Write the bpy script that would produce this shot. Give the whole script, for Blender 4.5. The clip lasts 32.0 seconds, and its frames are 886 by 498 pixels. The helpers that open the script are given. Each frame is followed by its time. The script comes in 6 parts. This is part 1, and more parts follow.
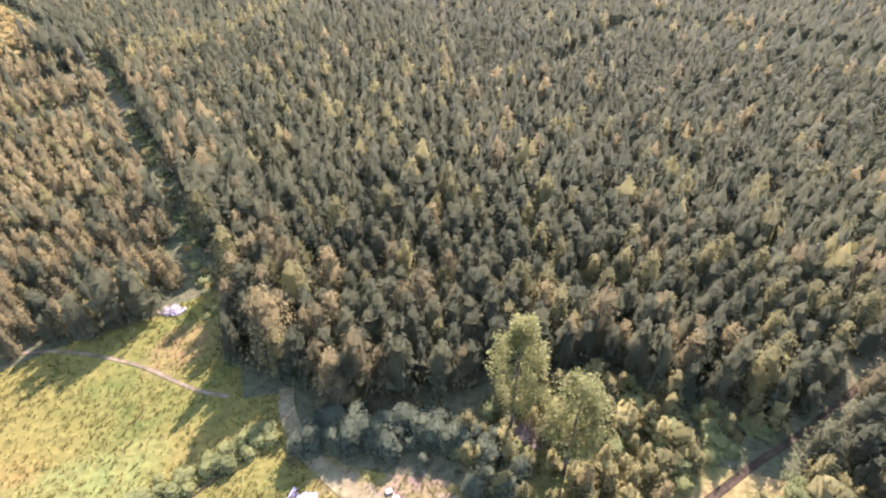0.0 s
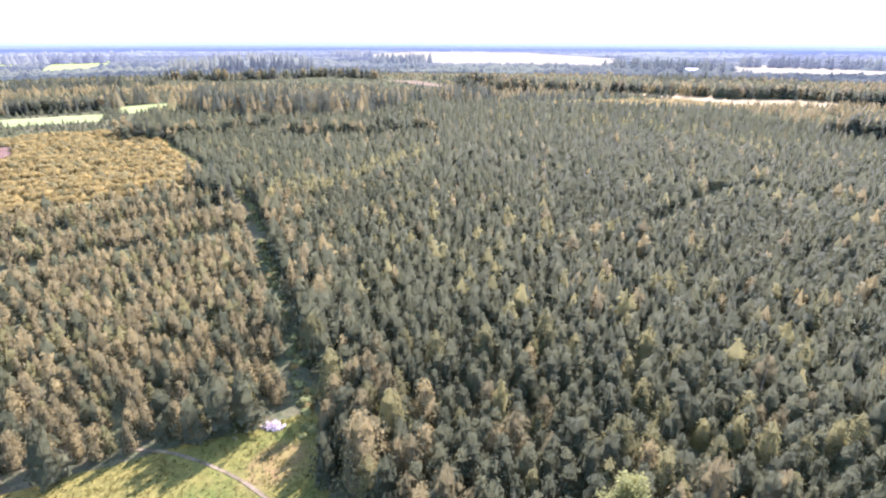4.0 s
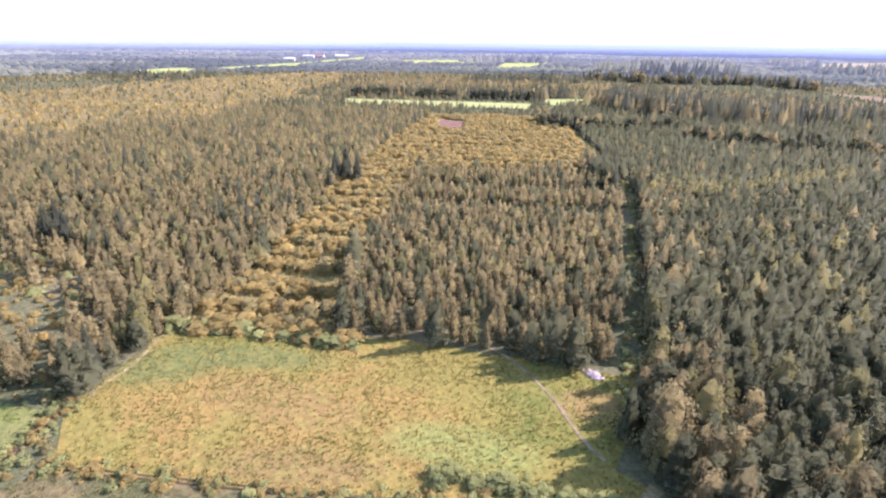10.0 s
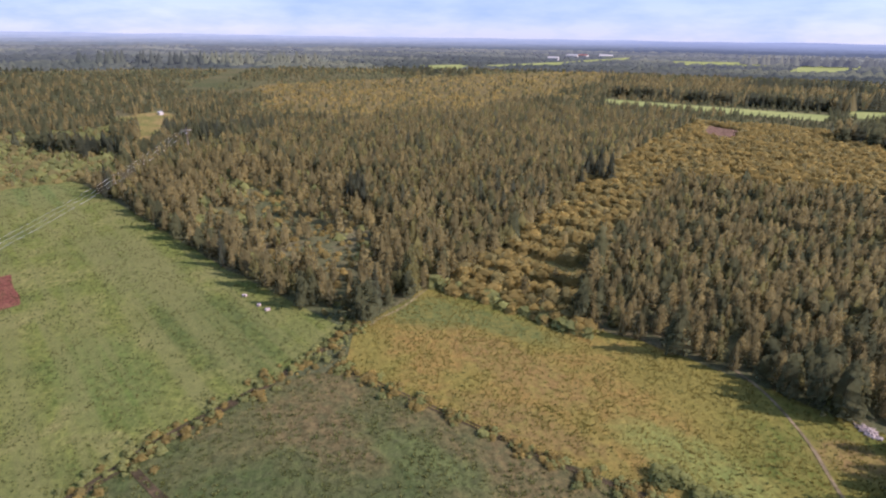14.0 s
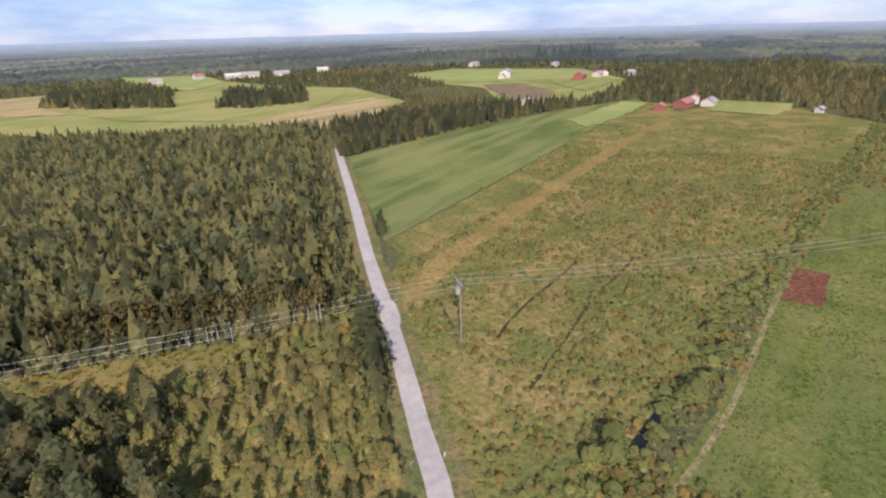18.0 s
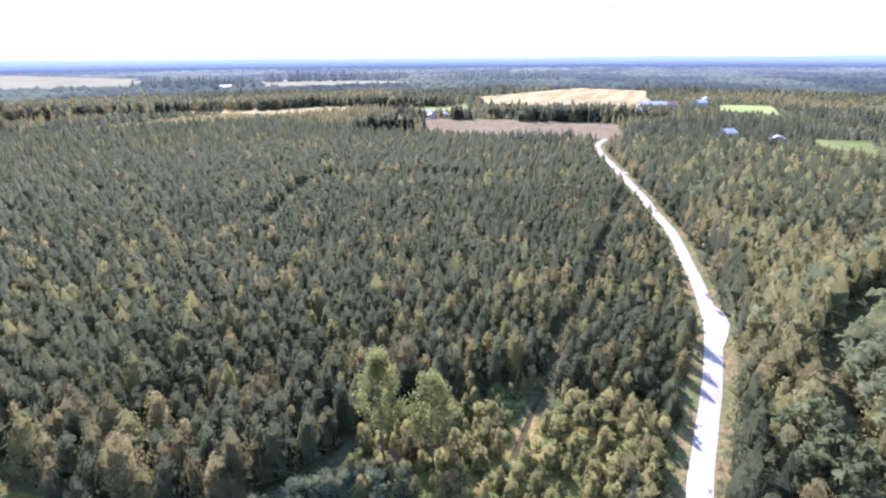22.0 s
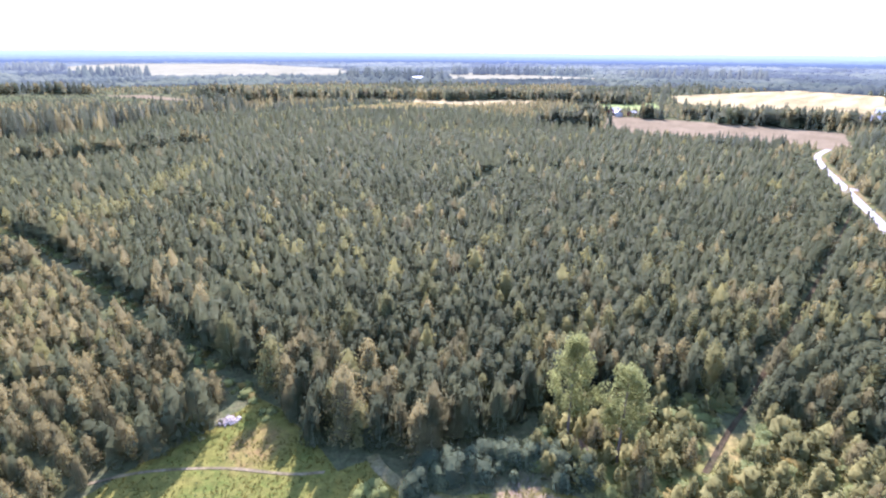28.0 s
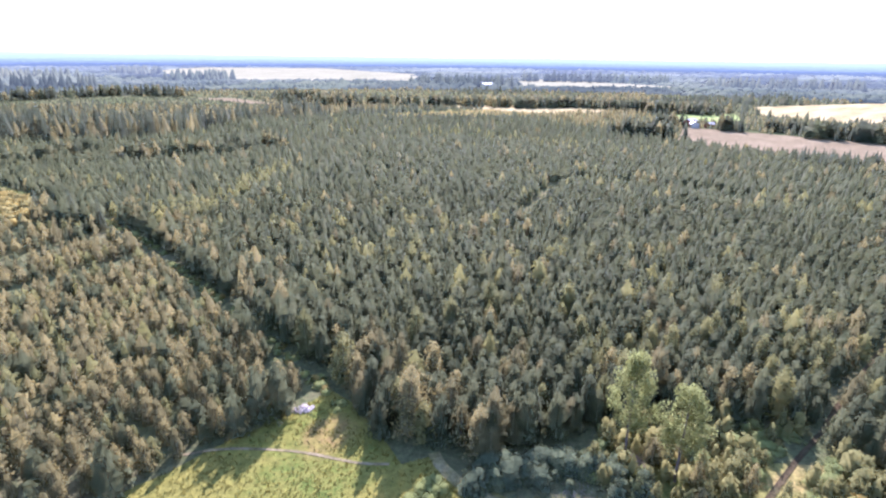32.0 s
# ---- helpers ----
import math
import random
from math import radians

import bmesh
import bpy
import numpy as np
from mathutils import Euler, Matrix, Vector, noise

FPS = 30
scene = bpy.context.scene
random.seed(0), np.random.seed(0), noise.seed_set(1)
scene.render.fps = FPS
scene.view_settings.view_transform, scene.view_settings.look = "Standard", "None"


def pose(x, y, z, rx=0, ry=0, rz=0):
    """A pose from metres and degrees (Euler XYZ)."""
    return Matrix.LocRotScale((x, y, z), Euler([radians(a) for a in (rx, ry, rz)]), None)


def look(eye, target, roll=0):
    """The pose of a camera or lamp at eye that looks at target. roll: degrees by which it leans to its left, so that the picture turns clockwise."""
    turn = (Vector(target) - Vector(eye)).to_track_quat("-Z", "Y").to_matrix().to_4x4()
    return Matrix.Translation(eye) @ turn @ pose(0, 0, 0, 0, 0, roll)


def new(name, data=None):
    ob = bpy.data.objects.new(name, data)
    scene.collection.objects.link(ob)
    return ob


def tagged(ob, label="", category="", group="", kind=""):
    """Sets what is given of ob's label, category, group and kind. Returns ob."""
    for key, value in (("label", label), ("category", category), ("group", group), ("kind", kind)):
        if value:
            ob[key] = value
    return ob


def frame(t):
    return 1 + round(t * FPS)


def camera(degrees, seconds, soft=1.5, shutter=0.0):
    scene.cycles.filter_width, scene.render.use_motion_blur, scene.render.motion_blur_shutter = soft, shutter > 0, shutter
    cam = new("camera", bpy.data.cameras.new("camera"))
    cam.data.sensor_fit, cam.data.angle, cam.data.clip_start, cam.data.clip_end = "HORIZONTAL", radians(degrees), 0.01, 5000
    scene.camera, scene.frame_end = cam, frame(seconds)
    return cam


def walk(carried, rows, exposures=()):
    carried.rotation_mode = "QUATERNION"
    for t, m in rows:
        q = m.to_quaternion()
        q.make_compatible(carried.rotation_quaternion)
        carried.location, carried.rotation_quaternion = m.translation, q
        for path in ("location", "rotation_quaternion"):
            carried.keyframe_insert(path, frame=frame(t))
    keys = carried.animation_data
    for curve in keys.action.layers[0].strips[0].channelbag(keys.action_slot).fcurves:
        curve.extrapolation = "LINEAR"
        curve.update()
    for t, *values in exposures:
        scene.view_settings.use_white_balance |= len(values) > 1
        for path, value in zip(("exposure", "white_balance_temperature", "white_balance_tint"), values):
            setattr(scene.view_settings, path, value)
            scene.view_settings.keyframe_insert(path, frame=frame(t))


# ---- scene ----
cam = camera(79.8, 32.0, soft=2.2)
PATH = [
    (0, (0.472, 1.356, 50.581), (0.598, 2.947, 49.376), -0.0),
    (0.5, (0.229, 0.989, 50.698), (0.324, 2.531, 49.427), 0.1),
    (1, (-0.04, 0.666, 50.865), (0.005, 2.218, 49.604), 0.1),
    (1.5, (-0.505, 0.328, 51.091), (-0.487, 1.936, 49.901), 0.2),
    (2, (-0.904, 0.007, 51.272), (-0.943, 1.719, 50.239), 0.3),
    (2.5, (-1.282, -0.201, 51.519), (-1.353, 1.596, 50.642), 0.4),
    (3, (-1.711, -0.631, 51.611), (-1.819, 1.185, 50.78), 0.4),
    (3.5, (-1.956, -0.92, 51.629), (-2.102, 0.918, 50.853), 0.2),
    (5.5, (-2.415, -2.892, 50.986), (-2.685, -1.042, 50.275), 0.6),
    (6, (-2.226, -3.55, 50.937), (-2.523, -1.706, 50.222), 0.7),
    (6.5, (-1.96, -4.371, 50.881), (-2.529, -2.594, 50.162), 0.9),
    (7, (-1.456, -5.241, 50.784), (-2.317, -3.59, 50.054), 0.7),
    (7.5, (-1.001, -6.142, 50.556), (-2.071, -4.624, 49.813), 0.7),
    (8, (-0.36, -6.645, 49.963), (-1.613, -5.279, 49.211), 0.5),
    (8.5, (0.397, -7.195, 49.385), (-0.907, -5.88, 48.631), 0.4),
    (9, (1.215, -7.886, 49.015), (-0.07, -6.547, 48.269), 0.5),
    (9.5, (1.955, -8.534, 48.928), (0.644, -7.215, 48.192), 0.7),
    (10, (2.766, -9.143, 48.899), (1.41, -7.866, 48.168), 0.8),
    (10.5, (3.401, -9.72, 48.819), (1.996, -8.497, 48.091), 0.8),
    (11, (4.129, -10.475, 48.628), (2.651, -9.34, 47.902), 1.0),
    (11.5, (4.655, -11.283, 48.53), (3.146, -10.189, 47.806), 1.1),
    (12, (5.255, -12.002, 48.401), (3.672, -11.016, 47.677), 1.1),
    (12.5, (5.675, -12.714, 48.325), (4.028, -11.841, 47.601), 1.1),
    (13, (5.733, -13.526, 48.429), (4.029, -12.779, 47.696), 1.1),
    (13.5, (5.694, -14.414, 48.553), (3.953, -13.765, 47.814), 1.1),
    (15.5, (5.98, -16.892, 49.253), (4.124, -16.933, 48.508), -0.8),
    (16, (4.883, -17.226, 49.273), (3.062, -17.596, 48.532), -1.3),
    (16.5, (3.506, -17.489, 49.226), (1.778, -18.175, 48.489), -1.5),
    (17, (2.697, -17.376, 49.637), (1.155, -18.412, 48.896), -1.4),
    (17.5, (1.38, -17.185, 50.078), (0.106, -18.531, 49.326), -1.3),
    (18, (-0.611, -16.967, 50.69), (-1.409, -18.636, 49.93), -1.6),
    (18.5, (-2.921, -16.324, 51.356), (-3.05, -18.174, 50.605), -2.4),
    (19, (-5.668, -14.982, 52.238), (-4.996, -16.72, 51.511), -2.3),
    (19.5, (-8.238, -14.466, 52.541), (-6.928, -15.803, 51.836), -2.0),
    (20, (-10.581, -13.973, 52.52), (-8.796, -14.548, 51.826), -1.3),
    (20.5, (-13.279, -14.023, 52.237), (-11.419, -13.771, 51.547), -0.8),
    (21, (-16.373, -14.884, 51.45), (-14.848, -13.784, 50.768), -0.5),
    (21.5, (-18.485, -14.758, 51.454), (-17.129, -13.458, 50.768), -0.7),
    (22, (-20.16, -14.501, 51.44), (-18.945, -13.066, 50.756), -0.4),
    (22.5, (-21.444, -14.294, 51.291), (-20.375, -12.748, 50.607), -0.4),
    (23, (-22.655, -14.127, 51.195), (-21.742, -12.486, 50.508), -0.4),
    (23.5, (-23.565, -13.916, 51.099), (-22.629, -12.292, 50.4), -0.6),
    (24, (-24.625, -13.878, 50.931), (-23.41, -12.456, 50.221), -0.8),
    (24.5, (-25.266, -13.606, 50.593), (-24.143, -12.11, 49.884), -0.6),
    (25, (-25.951, -13.474, 50.474), (-24.906, -11.922, 49.769), -0.1),
    (25.5, (-26.34, -13.565, 50.416), (-25.356, -11.973, 49.71), -0.0),
    (27.5, (-27.277, -13.189, 50.49), (-26.521, -11.478, 49.783), 0.6),
    (28, (-27.4, -13.418, 50.624), (-26.694, -11.682, 49.925), 0.4),
    (28.5, (-27.793, -13.503, 51.228), (-27.129, -11.749, 50.534), 0.5),
    (29, (-28.315, -13.871, 51.895), (-27.7, -12.096, 51.208), 0.4),
    (29.5, (-28.791, -14.365, 52.362), (-28.216, -12.574, 51.683), 0.3),
    (30, (-29.302, -14.736, 52.757), (-28.758, -12.936, 52.076), 0.3),
    (30.5, (-29.511, -15.146, 52.886), (-28.981, -13.341, 52.208), 0.4),
    (31, (-29.593, -15.446, 52.969), (-29.073, -13.638, 52.289), 0.6),
    (31.5, (-29.631, -15.694, 52.933), (-29.122, -13.884, 52.251), 0.7),
    (32, (-29.479, -16.148, 52.703), (-28.99, -14.334, 52.019), 0.7),
]
LIGHT = [(0, 2.4, 5400, 49), (1, 2.6, 5380, 49), (2, 2.6, 5180, 46), (3, 2.55, 5060, 45), (6, 2.33, 5080, 46), (8, 2.17, 5270, 48), (11, 2.04, 5320, 49), (12, 1.9, 5340, 48), (13, 1.0, 5400, 46), (15.5, 0.9, 5700, 31), (16.5, 0.8, 5700, 29), (18, 0.75, 5750, 28), (19.2, 0.68, 5650, 24),
         (20, 0.42, 5300, 23), (21, 1.47, 4900, 38), (22, 1.95, 4880, 38), (24, 2.15, 4880, 39), (32, 2.25, 4920, 39)]
walk(cam, [(t, look(e, g, r)) for t, e, g, r in PATH], LIGHT)

# ---- world, sun ----
SUN_WAY = Vector((0.42, 0.90, 0.70)).normalized()     # towards the sun
world = bpy.data.worlds.new("sky")
scene.world = world
world.use_nodes = True
wn = world.node_tree.nodes
sky = wn.new("ShaderNodeTexSky")
sky.sky_type, sky.sun_disc = "NISHITA", False
sky.sun_elevation = math.asin(SUN_WAY.z)
sky.sun_rotation = math.atan2(SUN_WAY.x, SUN_WAY.y)
sky.altitude, sky.air_density, sky.dust_density, sky.ozone_density = 100, 1.0, 0.15, 1.5
wn["Background"].inputs[1].default_value = 0.085
veil = wn.new("ShaderNodeMix")          # thin bright cloud drifts over the clear sky
veil.data_type = "RGBA"
veil.inputs[7].default_value = (2.5, 3.68, 4.95, 1)
way, stretch, drift, share = wn.new("ShaderNodeTexCoord"), wn.new("ShaderNodeMapping"), wn.new("ShaderNodeTexNoise"), wn.new("ShaderNodeMapRange")
stretch.inputs["Scale"].default_value = (2.5, 2.5, 11.0)
drift.inputs["Scale"].default_value, drift.inputs["Detail"].default_value, drift.inputs["Roughness"].default_value = 1.6, 6.0, 0.6
share.inputs["From Min"].default_value, share.inputs["From Max"].default_value = 0.42, 0.66
share.inputs["To Min"].default_value, share.inputs["To Max"].default_value = 0.55, 0.88
world.node_tree.links.new(way.outputs["Generated"], stretch.inputs[0])
world.node_tree.links.new(stretch.outputs[0], drift.inputs["Vector"])
world.node_tree.links.new(drift.outputs[0], share.inputs["Value"])
world.node_tree.links.new(share.outputs[0], veil.inputs[0])
world.node_tree.links.new(sky.outputs[0], veil.inputs[6])
world.node_tree.links.new(veil.outputs[2], wn["Background"].inputs[0])
sun = new("sun", bpy.data.lights.new("sun", "SUN"))
sun.data.energy, sun.data.angle, sun.data.color = 4.0, radians(0.5), (1.0, 0.93, 0.80)
sun.matrix_world = look((0, 0, 300), Vector((0, 0, 300)) - SUN_WAY)

# ---- materials ----
def node_mat(name):
    m = bpy.data.materials.new(name)
    m.use_nodes = True
    return m, m.node_tree.nodes, m.node_tree.links, m.node_tree.nodes["Principled BSDF"]


def noise_tex(n, l, scale, detail=4.0, rough=0.55, warp=0.0):
    tc = n.new("ShaderNodeTexCoord")
    t = n.new("ShaderNodeTexNoise")
    t.inputs["Scale"].default_value, t.inputs["Detail"].default_value, t.inputs["Roughness"].default_value = scale, detail, rough
    t.inputs["Distortion"].default_value = warp
    l.new(tc.outputs["Object"], t.inputs["Vector"])
    return t.outputs[0]


def ramp(n, l, fac, stops):
    r = n.new("ShaderNodeValToRGB")
    e = r.color_ramp.elements
    while len(e) < len(stops):
        e.new(0.5)
    for k, (p, c) in zip(e, stops):
        k.position, k.color = p, (*c, 1)
    l.new(fac, r.inputs[0])
    return r.outputs[0]


def blend(n, l, fac, a, b, kind="MIX"):
    m = n.new("ShaderNodeMix")
    m.data_type, m.blend_type = "RGBA", kind
    for v, s in ((fac, m.inputs[0]), (a, m.inputs[6]), (b, m.inputs[7])):
        if isinstance(v, (int, float)):
            s.default_value = v
        elif isinstance(v, tuple):
            s.default_value = (*v, 1)
        else:
            l.new(v, s)
    return m.outputs[2]


def bump(n, l, height, shader, strength=0.5, distance=0.1):
    b = n.new("ShaderNodeBump")
    b.inputs["Strength"].default_value, b.inputs["Distance"].default_value = strength, distance
    l.new(height, b.inputs["Height"])
    l.new(b.outputs[0], shader.inputs["Normal"])


def ground_mat(name, patches, fine, rough=0.95, patch_scale=0.05, bump_d=0.25, streak=None, spots=(), mottle=1.0):
    """Soil or grass: broad patches of colour, finer tufts, and grain. spots: (x, y, length, breadth, turn, colour) of a differing growth."""
    m, n, l, p = node_mat(name)
    base = ramp(n, l, noise_tex(n, l, patch_scale, 5, 0.6, 0.6), patches)
    for x, y, a, b, turn, colour in spots:
        tc, mp, gr, ad = n.new("ShaderNodeTexCoord"), n.new("ShaderNodeMapping"), n.new("ShaderNodeTexGradient"), n.new("ShaderNodeMath")
        mp.vector_type, gr.gradient_type, ad.operation = "TEXTURE", "SPHERICAL", "MULTIPLY_ADD"
        mp.inputs["Location"].default_value, mp.inputs["Rotation"].default_value, mp.inputs["Scale"].default_value = (x, y, 0), (0, 0, radians(turn)), (a, b, 40)
        l.new(tc.outputs["Object"], mp.inputs[0])
        l.new(mp.outputs[0], gr.inputs[0])
        l.new(noise_tex(n, l, 0.22, 5, 0.7, 1.0), ad.inputs[0])
        ad.inputs[1].default_value = 0.9
        l.new(gr.outputs[1], ad.inputs[2])
        base = blend(n, l, ramp(n, l, ad.outputs[0], [(0.62, (0, 0, 0)), (0.95, (0.85, 0.85, 0.85))]), base, colour)
    tuft = noise_tex(n, l, 0.55, 7, 0.72, 0.4)
    col = blend(n, l, ramp(n, l, tuft, [(0.42, (0, 0, 0)), (0.62, (0.75, 0.75, 0.75))]), base, fine)
    col = blend(n, l, 0.85 * mottle, col, ramp(n, l, noise_tex(n, l, 0.9, 6, 0.75), [(0.36, (0.45, 0.47, 0.42)), (0.5, (0.9, 0.9, 0.9)), (0.66, (1.35, 1.32, 1.2))]), "MULTIPLY")
    if streak:
        tc, mp, w = n.new("ShaderNodeTexCoord"), n.new("ShaderNodeMapping"), n.new("ShaderNodeTexNoise")
        mp.vector_type = "TEXTURE"
        mp.inputs["Rotation"].default_value = (0, 0, streak[0])
        mp.inputs["Scale"].default_value = (1 / 0.012, 1 / streak[1], 1)
        w.inputs["Scale"].default_value, w.inputs["Detail"].default_value = 1.0, 3
        l.new(tc.outputs["Object"], mp.inputs[0])
        l.new(mp.outputs[0], w.inputs["Vector"])
        col = blend(n, l, ramp(n, l, w.outputs[0], [(0.42, (0, 0, 0)), (0.6, (0.7, 0.7, 0.7))]), col, streak[2])
    grain = noise_tex(n, l, 6.0, 4, 0.7)
    col = blend(n, l, 0.6 * mottle, col, ramp(n, l, grain, [(0.3, (0.5, 0.5, 0.5)), (0.7, (1.3, 1.3, 1.2))]), "MULTIPLY")
    l.new(col, p.inputs["Base Color"])
    p.inputs["Roughness"].default_value = rough
    p.inputs["Specular IOR Level"].default_value = 0.0
    bump(n, l, tuft, p, mottle, bump_d)
    return m


def own_tone(n, l):
    """A number from 0 to 1 for each tree: of a single tree by its object, in joined woods by the tree's own value."""
    info, att, sep = n.new("ShaderNodeObjectInfo"), n.new("ShaderNodeAttribute"), n.new("ShaderNodeSeparateXYZ")
    att.attribute_name = "tone"
    l.new(att.outputs["Vector"], sep.inputs[0])
    off, mul, add = n.new("ShaderNodeMath"), n.new("ShaderNodeMath"), n.new("ShaderNodeMath")
    off.operation, mul.operation, add.operation = "SUBTRACT", "MULTIPLY_ADD", "ADD"
    l.new(info.outputs["Random"], off.inputs[0])
    off.inputs[1].default_value = 0.5
    l.new(off.outputs[0], mul.inputs[0])
    l.new(sep.outputs["Y"], mul.inputs[1])
    l.new(sep.outputs["X"], mul.inputs[2])
    l.new(mul.outputs[0], add.inputs[0])
    add.inputs[1].default_value = 0.5
    return add.outputs[0]


def leaf_mat(name, dark, mid, light, let=0.3, scale=0.22, gaps=0.30):
    """Foliage: each tree or clump has its own tone, light passes through the leaves and between them."""
    m, n, l, p = node_mat(name)
    col = ramp(n, l, noise_tex(n, l, scale, 3, 0.7), [(0.28, dark), (0.5, mid), (0.74, light)])
    col = blend(n, l, 1.0, col, ramp(n, l, own_tone(n, l), [(0.0, (0.74, 0.77, 0.78)), (0.5, (0.99, 0.99, 0.99)), (1.0, (1.28, 1.24, 1.14))]), "MULTIPLY")
    isl = n.new("ShaderNodeNewGeometry")
    col = blend(n, l, 1.0, col, ramp(n, l, isl.outputs["Random Per Island"], [(0.0, (0.84, 0.85, 0.84)), (1.0, (1.16, 1.15, 1.12))]), "MULTIPLY")
    l.new(col, p.inputs["Base Color"])
    p.inputs["Roughness"].default_value = 0.75
    p.inputs["Specular IOR Level"].default_value = 0.04
    t, x = n.new("ShaderNodeBsdfTranslucent"), n.new("ShaderNodeMixShader")
    l.new(col, t.inputs[0])
    x.inputs[0].default_value = let
    l.new(p.outputs[0], x.inputs[1])
    l.new(t.outputs[0], x.inputs[2])
    tr, y = n.new("ShaderNodeBsdfTransparent"), n.new("ShaderNodeMixShader")
    y.inputs[0].default_value = gaps
    l.new(x.outputs[0], y.inputs[1])
    l.new(tr.outputs[0], y.inputs[2])
    l.new(y.outputs[0], n["Material Output"].inputs[0])
    return m


def plain_mat(name, a, b, scale=2.0, rough=0.8, metal=0.0, bump_s=0.2):
    m, n, l, p = node_mat(name)
    f = noise_tex(n, l, scale, 5, 0.65)
    l.new(ramp(n, l, f, [(0.3, a), (0.7, b)]), p.inputs["Base Color"])
    p.inputs["Roughness"].default_value, p.inputs["Metallic"].default_value = rough, metal
    bump(n, l, f, p, bump_s, 0.03)
    return m


FOREST_FLOOR = ground_mat("forest_floor", [(0.38, (0.085, 0.09, 0.04)), (0.5, (0.12, 0.11, 0.05)), (0.62, (0.16, 0.13, 0.065))], (0.10, 0.11, 0.045), patch_scale=0.02)
MEADOW = ground_mat("meadow_grass", [(0.38, (0.110, 0.124, 0.026)), (0.46, (0.160, 0.144, 0.031)), (0.54, (0.205, 0.160, 0.037)), (0.61, (0.238, 0.154, 0.042))], (0.195, 0.165, 0.040), patch_scale=0.035, spots=((-60, 17, 19, 7, 28, (0.22, 0.142, 0.046)), (-80, 9, 13, 9, 60, (0.095, 0.118, 0.036)), (-72, 20, 16, 5, 42, (0.10, 0.12, 0.036)), (-50, 40, 18, 7, 38, (0.175, 0.145, 0.033)), (-29, 50, 7, 5, 60, (0.21, 0.135, 0.05)), (-35, 30, 14, 6, 30, (0.18, 0.20, 0.05)), (-47, 12, 16, 5, 42, (0.19, 0.128, 0.044)), (-6, 27, 8, 5, 120, (0.21, 0.155, 0.055)), (0.5, 30, 6.5, 3.6, 30, (0.25, 0.165, 0.10)), (-5, 29, 9, 1.6, -45, (0.26, 0.19, 0.11)), (2.5, 27, 3, 2, 10, (0.28, 0.20, 0.13))), mottle=0.75)
FALLOW = ground_mat("fallow_grass", [(0.38, (0.075, 0.095, 0.03)), (0.5, (0.115, 0.108, 0.040)), (0.60, (0.155, 0.118, 0.048))], (0.085, 0.09, 0.036), patch_scale=0.04, spots=((-51, -12, 12, 6, 40, (0.145, 0.108, 0.046)), (-44, -2, 14, 4, 42, (0.11, 0.13, 0.04))))
GREEN_MEADOW = ground_mat("green_meadow_grass", [(0.38, (0.095, 0.12, 0.028)), (0.5, (0.155, 0.168, 0.038)), (0.62, (0.21, 0.195, 0.062))], (0.135, 0.15, 0.038), patch_scale=0.09, streak=(radians(26), 0.30, (0.165, 0.16, 0.052)), spots=((-190, -92, 26, 16, 30, (0.14, 0.17, 0.055)), (-85, -30, 30, 12, 35, (0.075, 0.10, 0.03)), (-120, -50, 40, 10, 30, (0.16, 0.155, 0.055)), (-75, -45, 22, 9, 28, (0.10, 0.14, 0.032))))
SCRUB = ground_mat("scrub_field_grass", [(0.38, (0.125, 0.142, 0.040)), (0.48, (0.185, 0.168, 0.050)), (0.54, (0.26, 0.198, 0.066)), (0.60, (0.33, 0.225, 0.086))], (0.19, 0.168, 0.052), patch_scale=0.06, spots=((-60, -95, 14, 7, 30, (0.27, 0.182, 0.072)), (-80, -105, 16, 6, 28, (0.27, 0.182, 0.072)), (-110, -140, 30, 5, 28, (0.27, 0.182, 0.072)), (-100, -112, 40, 3.5, 28, (0.27, 0.182, 0.072)), (-140, -135, 45, 4, 28, (0.27, 0.182, 0.072))))
CROP = ground_mat("green_crop", [(0.38, (0.08, 0.112, 0.03)), (0.5, (0.135, 0.155, 0.042)), (0.62, (0.21, 0.205, 0.062))], (0.105, 0.13, 0.04), patch_scale=0.012, streak=(radians(33), 0.10, (0.22, 0.215, 0.075)), mottle=0.5)
PASTURE = ground_mat("pale_pasture", [(0.38, (0.19, 0.205, 0.058)), (0.5, (0.24, 0.24, 0.072)), (0.62, (0.32, 0.275, 0.10))], (0.235, 0.235, 0.068), patch_scale=0.012, streak=(radians(30), 0.06, (0.32, 0.28, 0.10)), mottle=0.4)
STUBBLE = ground_mat("stubble", [(0.38, (0.26, 0.195, 0.085)), (0.62, (0.36, 0.27, 0.125))], (0.37, 0.275, 0.125), patch_scale=0.02, streak=(radians(28), 0.07, (0.48, 0.36, 0.17)))
STRAW = ground_mat("pale_ripe_field", [(0.38, (0.20, 0.175, 0.095)), (0.62, (0.27, 0.235, 0.135))], (0.29, 0.26, 0.17), patch_scale=0.01, mottle=0.25)
LIME = ground_mat("lime_green_field", [(0.38, (0.22, 0.245, 0.075)), (0.62, (0.30, 0.31, 0.10))], (0.26, 0.275, 0.088), patch_scale=0.02, mottle=0.25)
BARE = ground_mat("bare_soil", [(0.38, (0.185, 0.135, 0.075)), (0.62, (0.27, 0.198, 0.115))], (0.22, 0.165, 0.09), patch_scale=0.06)
DEAD_BRUSH = ground_mat("dry_pinkish_brush", [(0.38, (0.19, 0.14, 0.10)), (0.62, (0.27, 0.19, 0.145))], (0.22, 0.18, 0.11), patch_scale=0.3)
